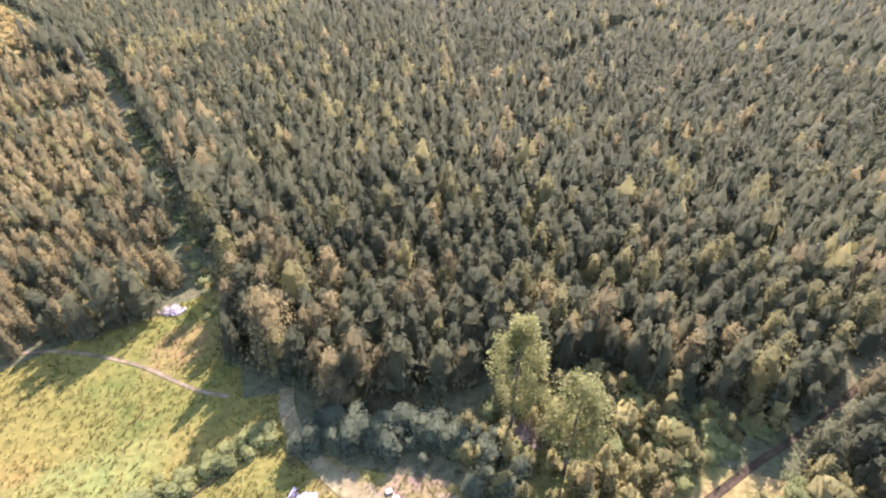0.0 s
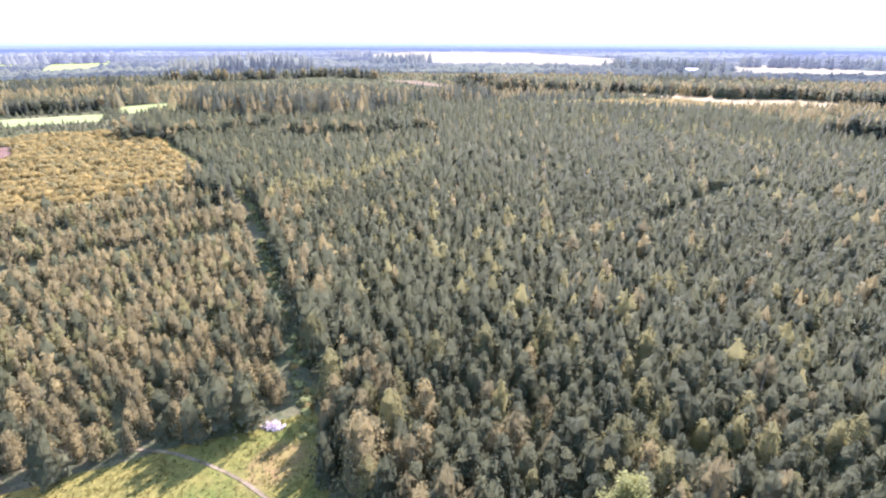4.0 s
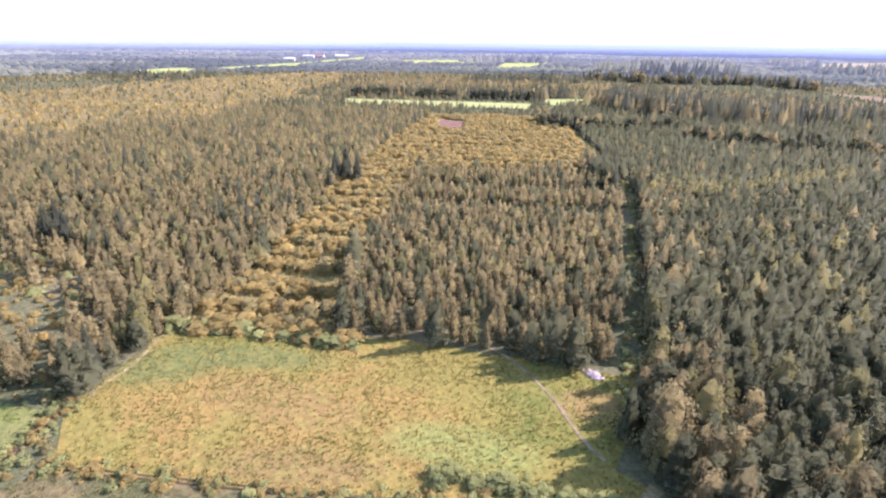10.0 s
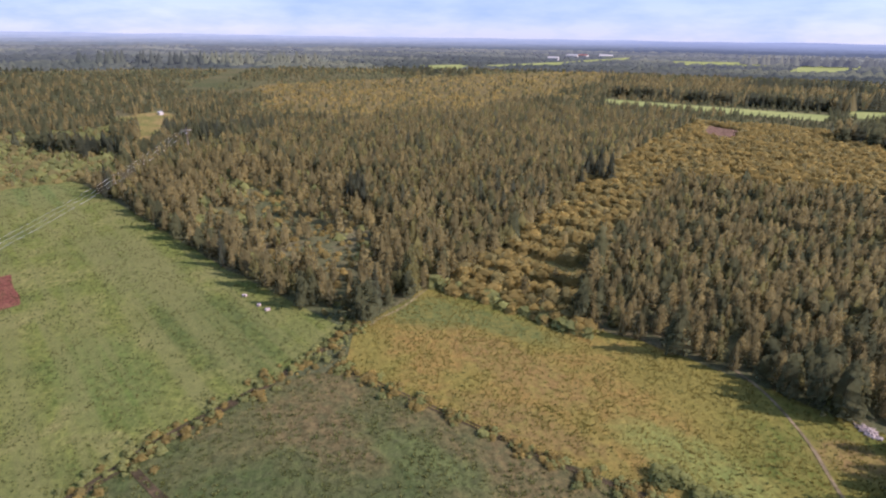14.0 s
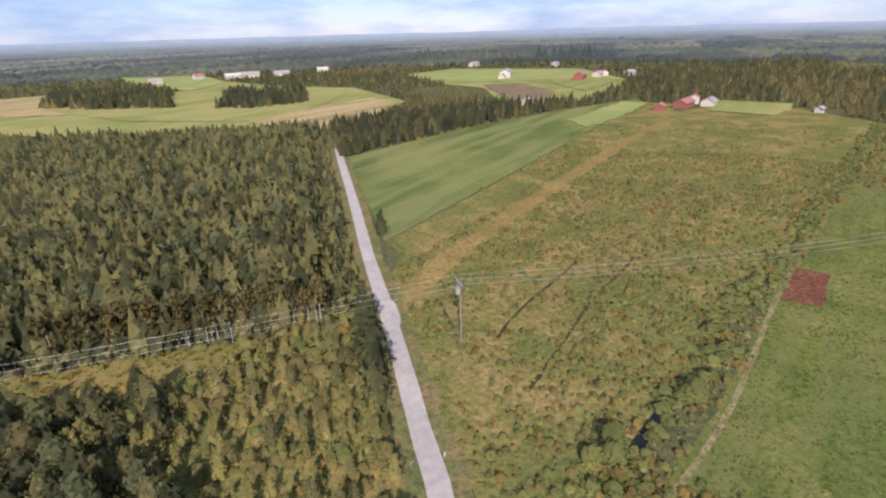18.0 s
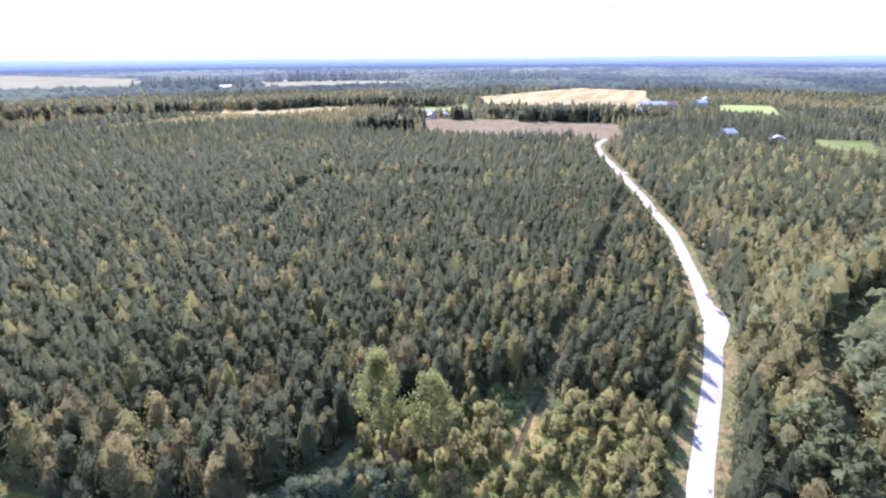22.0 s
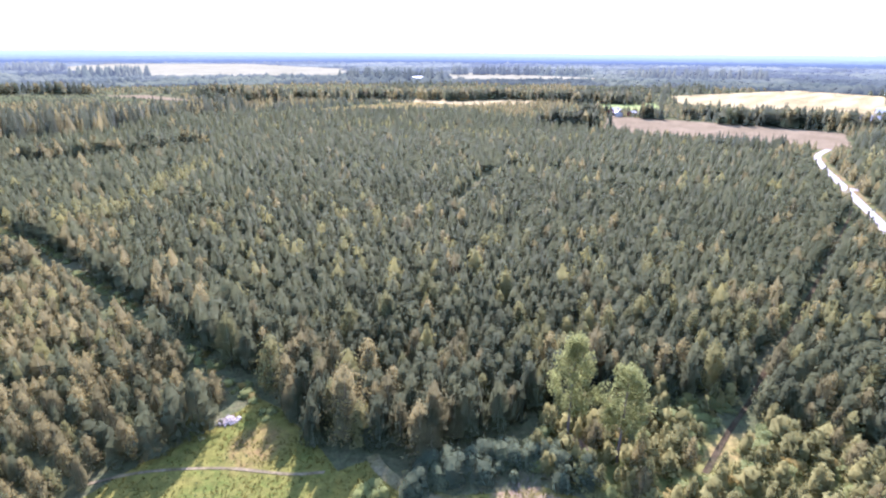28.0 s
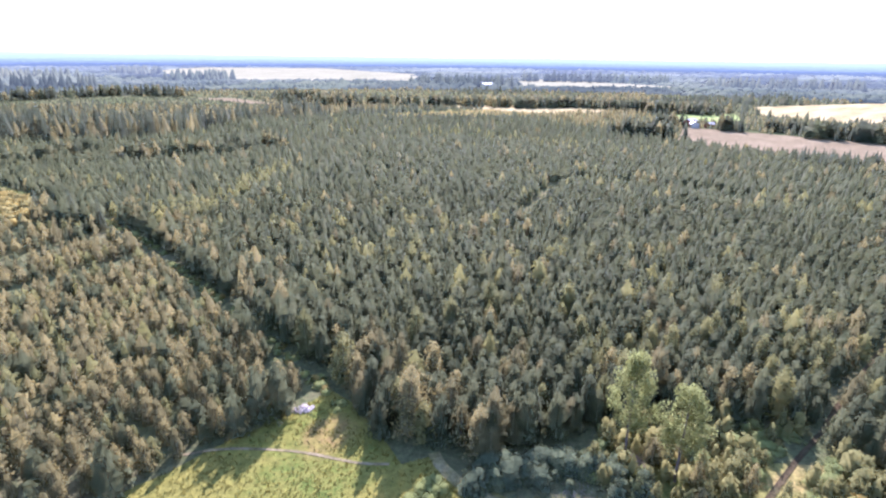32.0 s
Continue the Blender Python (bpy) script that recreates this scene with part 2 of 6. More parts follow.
HEATH_SOIL = ground_mat("pinkish_peat", [(0.38, (0.11, 0.07, 0.042)), (0.62, (0.18, 0.105, 0.066))], (0.28, 0.18, 0.12), patch_scale=0.1)
DRY_GRASS = ground_mat("dry_orange_grass", [(0.38, (0.22, 0.155, 0.05)), (0.62, (0.34, 0.225, 0.08))], (0.27, 0.19, 0.062), patch_scale=0.12)
RED_BED = ground_mat("red_soil", [(0.35, (0.16, 0.055, 0.04)), (0.65, (0.23, 0.10, 0.06))], (0.18, 0.075, 0.045), patch_scale=0.2)
GRAVEL = ground_mat("road_gravel", [(0.38, (0.36, 0.31, 0.258)), (0.62, (0.46, 0.40, 0.338))], (0.41, 0.355, 0.296), patch_scale=0.12, bump_d=0.03, mottle=0.3)
VERGE = ground_mat("verge_grass", [(0.38, (0.13, 0.14, 0.045)), (0.5, (0.20, 0.16, 0.065)), (0.62, (0.28, 0.18, 0.085))], (0.17, 0.16, 0.06), patch_scale=0.12)
DIRT = ground_mat("track_dirt", [(0.38, (0.20, 0.16, 0.07)), (0.62, (0.30, 0.24, 0.115))], (0.19, 0.165, 0.06), patch_scale=0.3, bump_d=0.05, mottle=0.9)
PATH_SOIL = ground_mat("trodden_soil", [(0.38, (0.19, 0.145, 0.075)), (0.62, (0.29, 0.22, 0.12))], (0.14, 0.11, 0.05), patch_scale=0.3, bump_d=0.03)
GOLDEN_BOG = ground_mat("golden_bog_grass", [(0.38, (0.14, 0.11, 0.045)), (0.5, (0.18, 0.14, 0.055)), (0.62, (0.23, 0.17, 0.068))], (0.15, 0.13, 0.055), patch_scale=0.02, mottle=0.9)
SHRUB_SOIL = ground_mat("rusty_heath", [(0.38, (0.21, 0.17, 0.05)), (0.5, (0.28, 0.222, 0.062)), (0.62, (0.34, 0.24, 0.088))], (0.24, 0.195, 0.066), patch_scale=0.05)
DITCH = ground_mat("ditch_soil", [(0.35, (0.06, 0.043, 0.024)), (0.65, (0.115, 0.08, 0.043))], (0.07, 0.06, 0.03), patch_scale=0.2)
PINE = leaf_mat("pine_needles", (0.083, 0.085, 0.038), (0.103, 0.105, 0.046), (0.127, 0.127, 0.053), 0.36, 0.22, 0.30)
SPRUCE = leaf_mat("spruce_needles", (0.072, 0.078, 0.044), (0.090, 0.096, 0.054), (0.118, 0.120, 0.063), 0.5, 0.22, 0.35)
BIRCH = leaf_mat("birch_leaves", (0.171, 0.139, 0.055), (0.211, 0.171, 0.065), (0.261, 0.210, 0.078), 0.38, 0.22, 0.34)
GREEN_BIRCH = leaf_mat("green_birch_leaves", (0.191, 0.171, 0.065), (0.238, 0.212, 0.078), (0.293, 0.258, 0.094), 0.36, 0.22, 0.32)
GOLD = leaf_mat("yellowing_leaves", (0.164, 0.150, 0.052), (0.196, 0.177, 0.059), (0.238, 0.210, 0.069), 0.42)
ASPEN = leaf_mat("aspen_leaves", (0.155, 0.163, 0.072), (0.189, 0.197, 0.085), (0.242, 0.248, 0.103), 0.45, 0.22, 0.25)
WILLOW = leaf_mat("willow_leaves", (0.190, 0.200, 0.063), (0.235, 0.242, 0.075), (0.290, 0.288, 0.090), 0.36, 0.08)
OLIVE = leaf_mat("olive_bush_leaves", (0.219, 0.185, 0.065), (0.267, 0.222, 0.077), (0.326, 0.262, 0.092), 0.40, 0.15)
SILVER = leaf_mat("silvery_willow_leaves", (0.085, 0.098, 0.050), (0.115, 0.128, 0.062), (0.160, 0.172, 0.082), 0.3, 0.9, 0.25)
RUST = leaf_mat("rusty_shrub_leaves", (0.286, 0.216, 0.067), (0.355, 0.268, 0.080), (0.424, 0.322, 0.098), 0.55)
SAPLING = leaf_mat("sapling_leaves", (0.186, 0.163, 0.053), (0.235, 0.202, 0.064), (0.299, 0.251, 0.078), 0.22, 0.5)
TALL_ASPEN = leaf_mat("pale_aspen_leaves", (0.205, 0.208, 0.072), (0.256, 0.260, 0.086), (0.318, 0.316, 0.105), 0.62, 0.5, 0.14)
BARK = plain_mat("grey_brown_bark", (0.07, 0.05, 0.035), (0.16, 0.12, 0.085), 3.0, 0.95)
WHITE_BARK = plain_mat("white_birch_bark", (0.22, 0.20, 0.18), (0.55, 0.53, 0.49), 2.0, 0.8)
WOOD = plain_mat("weathered_wood", (0.14, 0.105, 0.085), (0.30, 0.255, 0.225), 4.0, 0.85)
WATER, _n, _l, _p = node_mat("ditch_water")
_p.inputs["Base Color"].default_value, _p.inputs["Roughness"].default_value = (0.012, 0.013, 0.012, 1), 0.12
_p.inputs["Specular IOR Level"].default_value = 0.2
WHITE_PAINT = plain_mat("white_paint", (0.38, 0.34, 0.27), (0.52, 0.47, 0.38), 0.8, 0.6)
PALE_BOARD = plain_mat("pale_board", (0.24, 0.22, 0.21), (0.36, 0.34, 0.33), 1.5, 0.7)
RED_PAINT = plain_mat("red_ochre_paint", (0.19, 0.055, 0.04), (0.28, 0.085, 0.055), 0.8, 0.8)
YELLOW_PAINT = plain_mat("cream_paint", (0.40, 0.34, 0.23), (0.50, 0.43, 0.30), 0.8, 0.7)
GREY_ROOF = plain_mat("grey_sheet_roof", (0.25, 0.21, 0.18), (0.37, 0.32, 0.28), 0.6, 0.6)
RED_ROOF = plain_mat("red_tile_roof", (0.27, 0.105, 0.07), (0.38, 0.16, 0.10), 0.6, 0.7)
PALE_ROOF = plain_mat("pale_sheet_roof", (0.42, 0.37, 0.30), (0.54, 0.49, 0.40), 0.6, 0.6)
GLASS, _n, _l, _p = node_mat("window_glass")
_p.inputs["Base Color"].default_value, _p.inputs["Roughness"].default_value = (0.03, 0.04, 0.05, 1), 0.08
WIRE = plain_mat("aluminium_wire", (0.60, 0.60, 0.58), (0.75, 0.75, 0.73), 1.0, 0.5, 0.2)
CERAMIC = plain_mat("brown_insulator", (0.12, 0.06, 0.04), (0.18, 0.09, 0.06), 5.0, 0.25)
TARP = plain_mat("blue_grey_tarpaulin", (0.10, 0.10, 0.125), (0.20, 0.195, 0.235), 1.2, 0.6)
DEAD_WOOD = plain_mat("dead_twigs", (0.20, 0.15, 0.13), (0.33, 0.26, 0.23), 3.0, 0.9)
GRASS_TUFT = leaf_mat("dry_grass_blades", (0.190, 0.162, 0.036), (0.240, 0.200, 0.044), (0.285, 0.230, 0.054), 0.5, 0.06, 0.2)
CLEARING = ground_mat("golden_clearing_grass", [(0.38, (0.15, 0.14, 0.040)), (0.5, (0.205, 0.168, 0.050)), (0.62, (0.265, 0.19, 0.064))], (0.185, 0.155, 0.046), patch_scale=0.04, mottle=0.6)
GREEN_TUFT = leaf_mat("green_grass_blades", (0.125, 0.145, 0.040), (0.165, 0.172, 0.048), (0.215, 0.205, 0.064), 0.5, 0.06)
ROCK = plain_mat("pale_rubble", (0.22, 0.165, 0.125), (0.58, 0.47, 0.38), 1.5, 0.9, 0, 0.6)

# ---- plan helpers ----
rng = np.random.default_rng(7)


def inside(px, py, poly):
    """Which of the points lie in the polygon."""
    hit = np.zeros(len(px), bool)
    for (ax, ay), (bx, by) in zip(poly, poly[1:] + poly[:1]):
        cross = (ay > py) != (by > py)
        if ay != by:
            hit ^= cross & (px < (bx - ax) * (py - ay) / (by - ay) + ax)
    return hit


def to_line(px, py, line):
    """Distance of the points from a broken line."""
    best = np.full(len(px), 1e9)
    for (ax, ay), (bx, by) in zip(line, line[1:]):
        dx, dy = bx - ax, by - ay
        k = np.clip(((px - ax) * dx + (py - ay) * dy) / (dx * dx + dy * dy), 0, 1)
        best = np.minimum(best, np.hypot(px - ax - k * dx, py - ay - k * dy))
    return best


def smooth(line, step=4.0):
    """A broken line rounded through its points."""
    pts = [Vector((*p, 0)) for p in line]
    pts = [2 * pts[0] - pts[1]] + pts + [2 * pts[-1] - pts[-2]]
    out = []
    for a, b, c, d in zip(pts, pts[1:], pts[2:], pts[3:]):
        n = max(2, int((c - b).length / step))
        for i in range(n):
            t = i / n
            p = 0.5 * (2 * b + (c - a) * t + (2 * a - 5 * b + 4 * c - d) * t * t + (3 * b - a - 3 * c + d) * t ** 3)
            out.append((p.x, p.y))
    return out + [(pts[-2].x, pts[-2].y)]


def wave(x, y, f, seed=0.0):
    """A slow, uneven field from about -1 to 1."""
    return (np.sin(x * f + seed + 1.7 * np.sin(y * f * 0.7 + seed)) + np.sin(y * f * 1.3 - seed * 2 + 1.3 * np.sin(x * f * 0.9)) + np.sin((x + y) * f * 2.1 + seed * 3)) / 3


def mesh_of(name, verts, tris, mats, index=None, normals=None, tone=None):
    me = bpy.data.meshes.new(name)
    verts, tris = np.asarray(verts, np.float32), np.asarray(tris, np.int32)
    me.vertices.add(len(verts))
    me.vertices.foreach_set("co", verts.ravel())
    me.loops.add(tris.size)
    me.loops.foreach_set("vertex_index", tris.ravel())
    me.polygons.add(len(tris))
    me.polygons.foreach_set("loop_start", np.arange(0, tris.size, tris.shape[1], dtype=np.int32))
    for m in mats:
        me.materials.append(m)
    if index is not None:
        me.polygons.foreach_set("material_index", np.asarray(index, np.int32))
    me.update(calc_edges=True)
    if tone is not None:
        me.attributes.new("tone", "FLOAT_VECTOR", "POINT").data.foreach_set("vector", np.asarray(tone, np.float32).ravel())
    if normals is not None:
        me.attributes.new("custom_normal", "FLOAT_VECTOR", "POINT").data.foreach_set("vector", np.asarray(normals, np.float32).ravel())
        me.update()
    return me


def part(name, bm, material, parent, label=""):
    me = bpy.data.meshes.new(name)
    bm.to_mesh(me)
    bm.free()
    me.materials.append(material)
    ob = new(name, me)
    ob.parent = parent
    return tagged(ob, label)


def sheet(name, poly, z, material, label, category="field", rag=0.8):
    """A patch of ground with an uneven edge, laid on the land."""
    edge = []
    for (ax, ay), (bx, by) in zip(poly, poly[1:] + poly[:1]):
        n = max(1, int(math.hypot(bx - ax, by - ay) / 4))
        for i in range(n):
            x, y = ax + (bx - ax) * i / n, ay + (by - ay) * i / n
            edge.append((x + rag * noise.noise((x * 0.3, y * 0.3, z)), y + rag * noise.noise((x * 0.3, y * 0.3, z + 9)), z))
    bm = bmesh.new()
    f = bm.faces.new([bm.verts.new(p) for p in edge])
    if f.normal.z < 0 or sum((a[0] * b[1] - b[0] * a[1]) for a, b in zip(edge, edge[1:] + edge[:1])) < 0:
        bmesh.ops.reverse_faces(bm, faces=[f])
    bmesh.ops.triangulate(bm, faces=bm.faces[:])
    ob = part(name, bm, material, None)
    return tagged(ob, label, category, kind="structure")


def ribbon(name, line, width, z, material, label, category, crown=0.0, kind="structure", rag=0.25):
    """A road, track or ditch: a strip along a line, higher or lower in its middle."""
    bm = bmesh.new()
    rows, across = [], (-0.5, -0.3, 0.0, 0.3, 0.5)
    for i, (x, y) in enumerate(line):
        a, b = line[max(0, i - 1)], line[min(len(line) - 1, i + 1)]
        d = Vector((b[0] - a[0], b[1] - a[1])).normalized()
        w = width * (1 + rag * noise.noise((x * 0.15, y * 0.15, 3)))
        rows.append([bm.verts.new((x - d.y * w * k, y + d.x * w * k, z + crown * (1 - (2 * abs(k)) ** 2))) for k in across])
    for a, b in zip(rows, rows[1:]):
        for i in range(4):
            bm.faces.new((a[i + 1], a[i], b[i], b[i + 1]))
    bmesh.ops.recalc_face_normals(bm, faces=bm.faces[:])
    if sum(f.normal.z for f in bm.faces) < 0:
        bmesh.ops.reverse_faces(bm, faces=bm.faces[:])
    ob = part(name, bm, material, None)
    return tagged(ob, label, category, kind=kind)


# ---- the plan ----
ROAD = smooth([(-82, -330), (-70, -286), (-47.4, -184), (-36.2, -135), (-30.1, -105.6), (-25.4, -84.5), (-22.0, -70), (-19.0, -57), (-11, -38), (4, -18), (20, -5), (34.5, 3), (44.2, 7.0), (63, 14.2), (81, 22.3), (97, 32), (113, 43.2), (133.4, 58), (152, 74.8), (165.5, 86), (198.5, 117), (209, 126.5), (233, 149), (262, 172), (300, 188)])
GAP_STRIP = [(-26.5, 56), (-29, 62), (-46.5, 96), (-49.5, 100), (-83, 160), (-122, 205), (-214, 303)]
HEDGE_DITCH = smooth([(-66, -9.2), (-54.8, 0.3), (-45.7, 8.0), (-35.8, 16.3), (-27.2, 25.5), (-15.4, 35.8)])
DITCH_A = smooth([(-81, -4), (-74.4, -9.6), (-65.8, -19.6), (-56.1, -33.7), (-52.5, -37.6), (-46, -45), (-38, -52)])
DITCH_B = smooth([(-52, -36), (-45.2, -31.2), (-40, -27), (-30, -19), (-20, -11)])
WATER_DITCH = smooth([(-320, -165), (-278, -148), (-235, -130), (-136, -90.5), (-113, -81), (-85.5, -71.5), (-69.5, -63), (-58, -60), (-44, -54), (-33.5, -48.8), (-22, -43)])
CUT_A = [(170, 97), (157, 90), (78, 49.5), (53.5, 38), (42.5, 32.2), (33.8, 28.4), (24, 23.5)]
CUT_A2 = [(46, 150), (50, 158), (60, 170), (79, 192), (94, 196), (113, 180), (137, 160), (166, 142), (194, 134)]
CUT_E = [(230, -5), (211, -4), (160, 3), (108, 5), (90, 4), (74, 2), (52, -8), (40, -16), (24, -28)]
MEADOW_MAIN = [(-92.5, 13.5), (-73.4, 30.2), (-60.4, 41.3), (-43, 52), (-34.5, 57), (-27.5, 61), (-24, 56), (-22.4, 50), (-19.5, 41.5), (-15, 42), (-11.5, 36), (-7.5, 32.5), (-3, 31), (3.5, 29.5), (8, 25), (6, 14), (-8, 6), (-27.2, 25.5), (-45.7, 8.0), (-66, -9.2), (-78, -5.5)]
MEADOW_FALLOW = [(-66, -9.2), (-45.7, 8.0), (-27.2, 25.5), (-8, 6), (-2, -10), (-14, -34), (-24, -42), (-38, -48), (-52.5, -37.6), (-65.8, -19.6)]
MEADOW_GREEN = [(-195, -111.5), (-205, -85), (-170, -63.5), (-113.6, -30.7), (-80, -8.5), (-74.4, -9.6), (-56, -33.7), (-46, -45), (-37, -46), (-65, -56.5), (-105, -75.5)]
SCRUB_FIELD = [(-22, -50), (-44, -53), (-58, -60), (-85, -71), (-136, -90), (-235, -130), (-330, -165), (-355, -240), (-330, -262), (-280, -262), (-200, -212), (-115, -163), (-73, -139), (-42, -128), (-34, -116), (-27, -84)]
SCRUB_MARGIN = [(-36, -112), (-44, -126), (-43, -140), (-120, -189), (-206, -245), (-300, -305), (-312, -280), (-280, -262), (-200, -212), (-115, -163), (-73, -139), (-46, -117)]
GREEN_FIELD = [(-43, -141), (-64, -246), (-134, -278), (-199, -300), (-250, -312), (-312, -322), (-300, -306), (-206, -246), (-120, -190)]
BARE_STRIP = smooth([(-38, -108), (-46, -117), (-73.5, -136), (-115, -161.5), (-150, -182), (-194, -208), (-240, -232)])
SHRUB_STRIP = [(-92, 14), (-67, 31.5), (-101, 60), (-160, 131), (-116, 179), (-124, 208), (-205, 296), (-250, 280), (-281, 244), (-225, 168), (-168, 98), (-110, 39)]
BLOCK_B = [(-67, 33), (-60, 42), (-34, 58.5), (-32, 63), (-52, 100), (-86, 160), (-116, 179), (-160, 131), (-101, 60)]
FARMLAND = [[(180, -680), (120, -705), (0, -640), (-60, -760), (-100, -640), (-165, -560), (-165, -420), (-110, -340), (-73, -318), (-40, -318), (22, -348), (62, -392), (105, -425)],
            [(-178, -312), (-215, -312), (-250, -326), (-300, -350), (-320, -368), (-420, -440), (-492, -605), (-370, -738), (-270, -682), (-252, -540), (-265, -470), (-222, -370)]]
GROVES = [[(-27, -466), (-52, -451), (-96, -466), (-118, -560), (-50, -600)], [(97, -552), (35, -515), (3, -502), (2, -630), (110, -700)]]
ROAD_WOOD = [(-62, -246), (-134, -280), (-199, -302), (-248, -314), (-256, -324), (-222, -340), (-165, -338), (-110, -330), (-74, -314)]
LINE_CLEARING = [(-22, -102), (-8, -106), (14, -110.5), (51, -115), (60, -132), (64, -146), (70, -160), (84, -172), (100, -160), (114, -146), (138, -131), (154, -127), (203, -138), (262, -160), (330, -158), (476, -166), (619, -180), (1500, -300), (1500, -272), (619, -156), (476, -144), (330, -136), (228, -114), (155, -101), (102, -94), (60, -98), (30, -97), (-17, -93)]
CORRIDOR = [(-2441, 17), (-986, -58), (-694, -75), (-544, -86)]
WEST_SCRUB = [(-196, -112), (-201, -84), (-203, -72), (-245, -80), (-300, -96), (-330, -102), (-314, -128), (-300, -156), (-235, -130)]
GOLD_ROW = [(-84, 138), (-68, 160), (-54, 198), (-37, 243)]
LOW_BIRCH = [(-366, -25), (-448, -26), (-600, -28), (-650, 60), (-736, 275), (-800, 485), (-690, 470), (-560, 338), (-440, 230), (-378, 130), (-330, 95), (-328, 49), (-340, 10)]
BOG = [(935, -1054), (956, -1556), (348, -1400), (179, -684), (190, -470), (311, -475), (410, -545)]
FAR_FIELDS = [
    ("big_pale_field", STRAW, [(-480, 1850), (-382, 2371), (104, 2300), (330, 1643), (199, 1168), (-155, 1199), (-324, 1502)]),
    ("pale_field", STRAW, [(-1173, 1061), (-1021, 1105), (-882, 945), (-954, 859)]),
    ("lime_field", LIME, [(-991, 1162), (-913, 1349), (-686, 863), (-740, 820)]),
    ("pale_field", STRAW, [(-1617, 2323), (-1185, 2330), (-907, 2230), (-1096, 2058)]),
    ("clearing", BARE, [(-156, 727), (-109, 721), (-38, 596), (-78, 634)]),
    ("marsh", STUBBLE, [(58, 640), (143, 584), (242, 568), (300, 512), (269, 473), (201, 489)]),
    ("bare_patch", HEATH_SOIL, [(-233, 208), (-250, 222), (-265, 239), (-247, 243), (-236, 233), (-222, 217)]),
    ("lime_field", LIME, [(-414, 262), (-286, 365), (-262, 332), (-386, 240)]),
    ("lime_field", LIME, [(-307, 408), (-201, 509), (-205, 448), (-272, 367)]),
    ("lime_field", LIME, [(-983, 222), (-1021, 345), (-873, 303), (-850, 232)]),
    ("lime_field", LIME, [(-983, 364), (-1134, 609), (-1478, 1050), (-1233, 857), (-970, 485), (-898, 335)]),
    ("pale_field", LIME, [(-1191, 926), (-1090, 1178), (-895, 967), (-1000, 820)]),
    ("pale_field", STRAW, [(-1405, 2100), (-1338, 2300), (-961, 2237), (-1009, 1967)]),
    ("ripe_field", STUBBLE, [(491, 514), (758, 543), (756, 423), (642, 359), (541, 290), (480, 275), (455, 300), (445, 377), (420, 430)]),
    ("brown_field", BARE, [(276, 362), (324, 296), (363, 223), (297, 175), (245, 220), (214, 290)]),
    ("lime_field", LIME, [(588, 241), (616, 201), (525, 160), (525, 214)]),
    ("pasture", CROP, [(378, 95), (398, 66), (329, 48), (305, 68)]),
    ("clearing", SCRUB, [(-340, -112), (-370, -110), (-396, -90), (-372, -78), (-339, -73), (-289, -71), (-246, -74), (-250, -79), (-300, -84), (-336, -92)]),
    ("mown_clearing", CLEARING, [(475, -23), (525, -62), (476, -128), (344, -100), (319, -65), (341, -43)]),
    ("lime_field", LIME, [(336, 457), (373, 450), (403, 445), (341, 365), (305, 405)]),
    ("pale_field", STRAW, [(259, 1662), (311, 1467), (208, 1107), (162, 1103)]),
    ("pale_field", STRAW, [(506, 1269), (575, 1047), (490, 886), (395, 1000)]),
    ("pale_field", STRAW, [(525, 1331), (607, 1202), (684, 1027), (723, 912), (609, 880), (400, 980)]),
    ("tan_field", STUBBLE, [(166, -666), (120, -693), (36, -549), (79, -500), (132, -530)]),
    ("green_field", PASTURE, [(97, -549), (34, -511), (-36, -467), (-119, -571), (-146, -519), (-112, -453), (-51, -375), (31, -435)]),
    ("stubble_field", STUBBLE, [(-39, -380), (-103, -433), (-149, -461), (-156, -425), (-117, -355), (-71, -325)]),
    ("lime_field", LIME, [(70, -940), (-41, -898), (-61, -744), (-16, -640), (52, -826)]),
    ("lime_field", LIME, [(-274, -675), (-365, -728), (-485, -607), (-420, -505), (-345, -500), (-262, -538)]),
    ("green_field", PASTURE, [(-410, -600), (-414, -447), (-317, -386), (-330, -440)]),
    ("soil_field", BARE, [(-277, -493), (-316, -486), (-297, -404), (-243, -344), (-215, -326), (-231, -368)]),
    ("lime_field", LIME, [(-205, -270), (-290, -315), (-300, -300), (-240, -262), (-200, -246)]),
    ("green_field", PASTURE, [(-345, -285), (-370, -235), (-312, -215), (-300, -250)]),
]
HOUSE_SPOTS = [(-279, -270), (-303, -272), (-333, -289), (-322, -268), (-344, -209), (-387, -479), (-458, -481), (-440, -502), (-346, -558), (-332, -545), (-417, -760), (-500, -670), (18, -777), (-33, -824), (-73, -790), (-96, -794), (-137, -798), (-204, -838), (-231, -350), (-222, -338), (505, 273), (432, 244), (334, 127), (334, 98), (681, 104), (-1345, 757), (-1330, 781), (-1300, 831), (-1172, 609), (302, 924), (520, 262), (560, 250), (600, 262)]
ROADSIDE = [(-26, -111), (-9, -107), (6, -98), (11, -80), (6, -64), (-8, -54), (-16, -58), (-18.5, -78), (-22, -94)]
GOLD_STRIP = [(28, 478), (60, 498), (110, 515), (190, 534), (268, 502), (236, 468), (172, 458)]
CENTRE = (-12.0, -6.0)


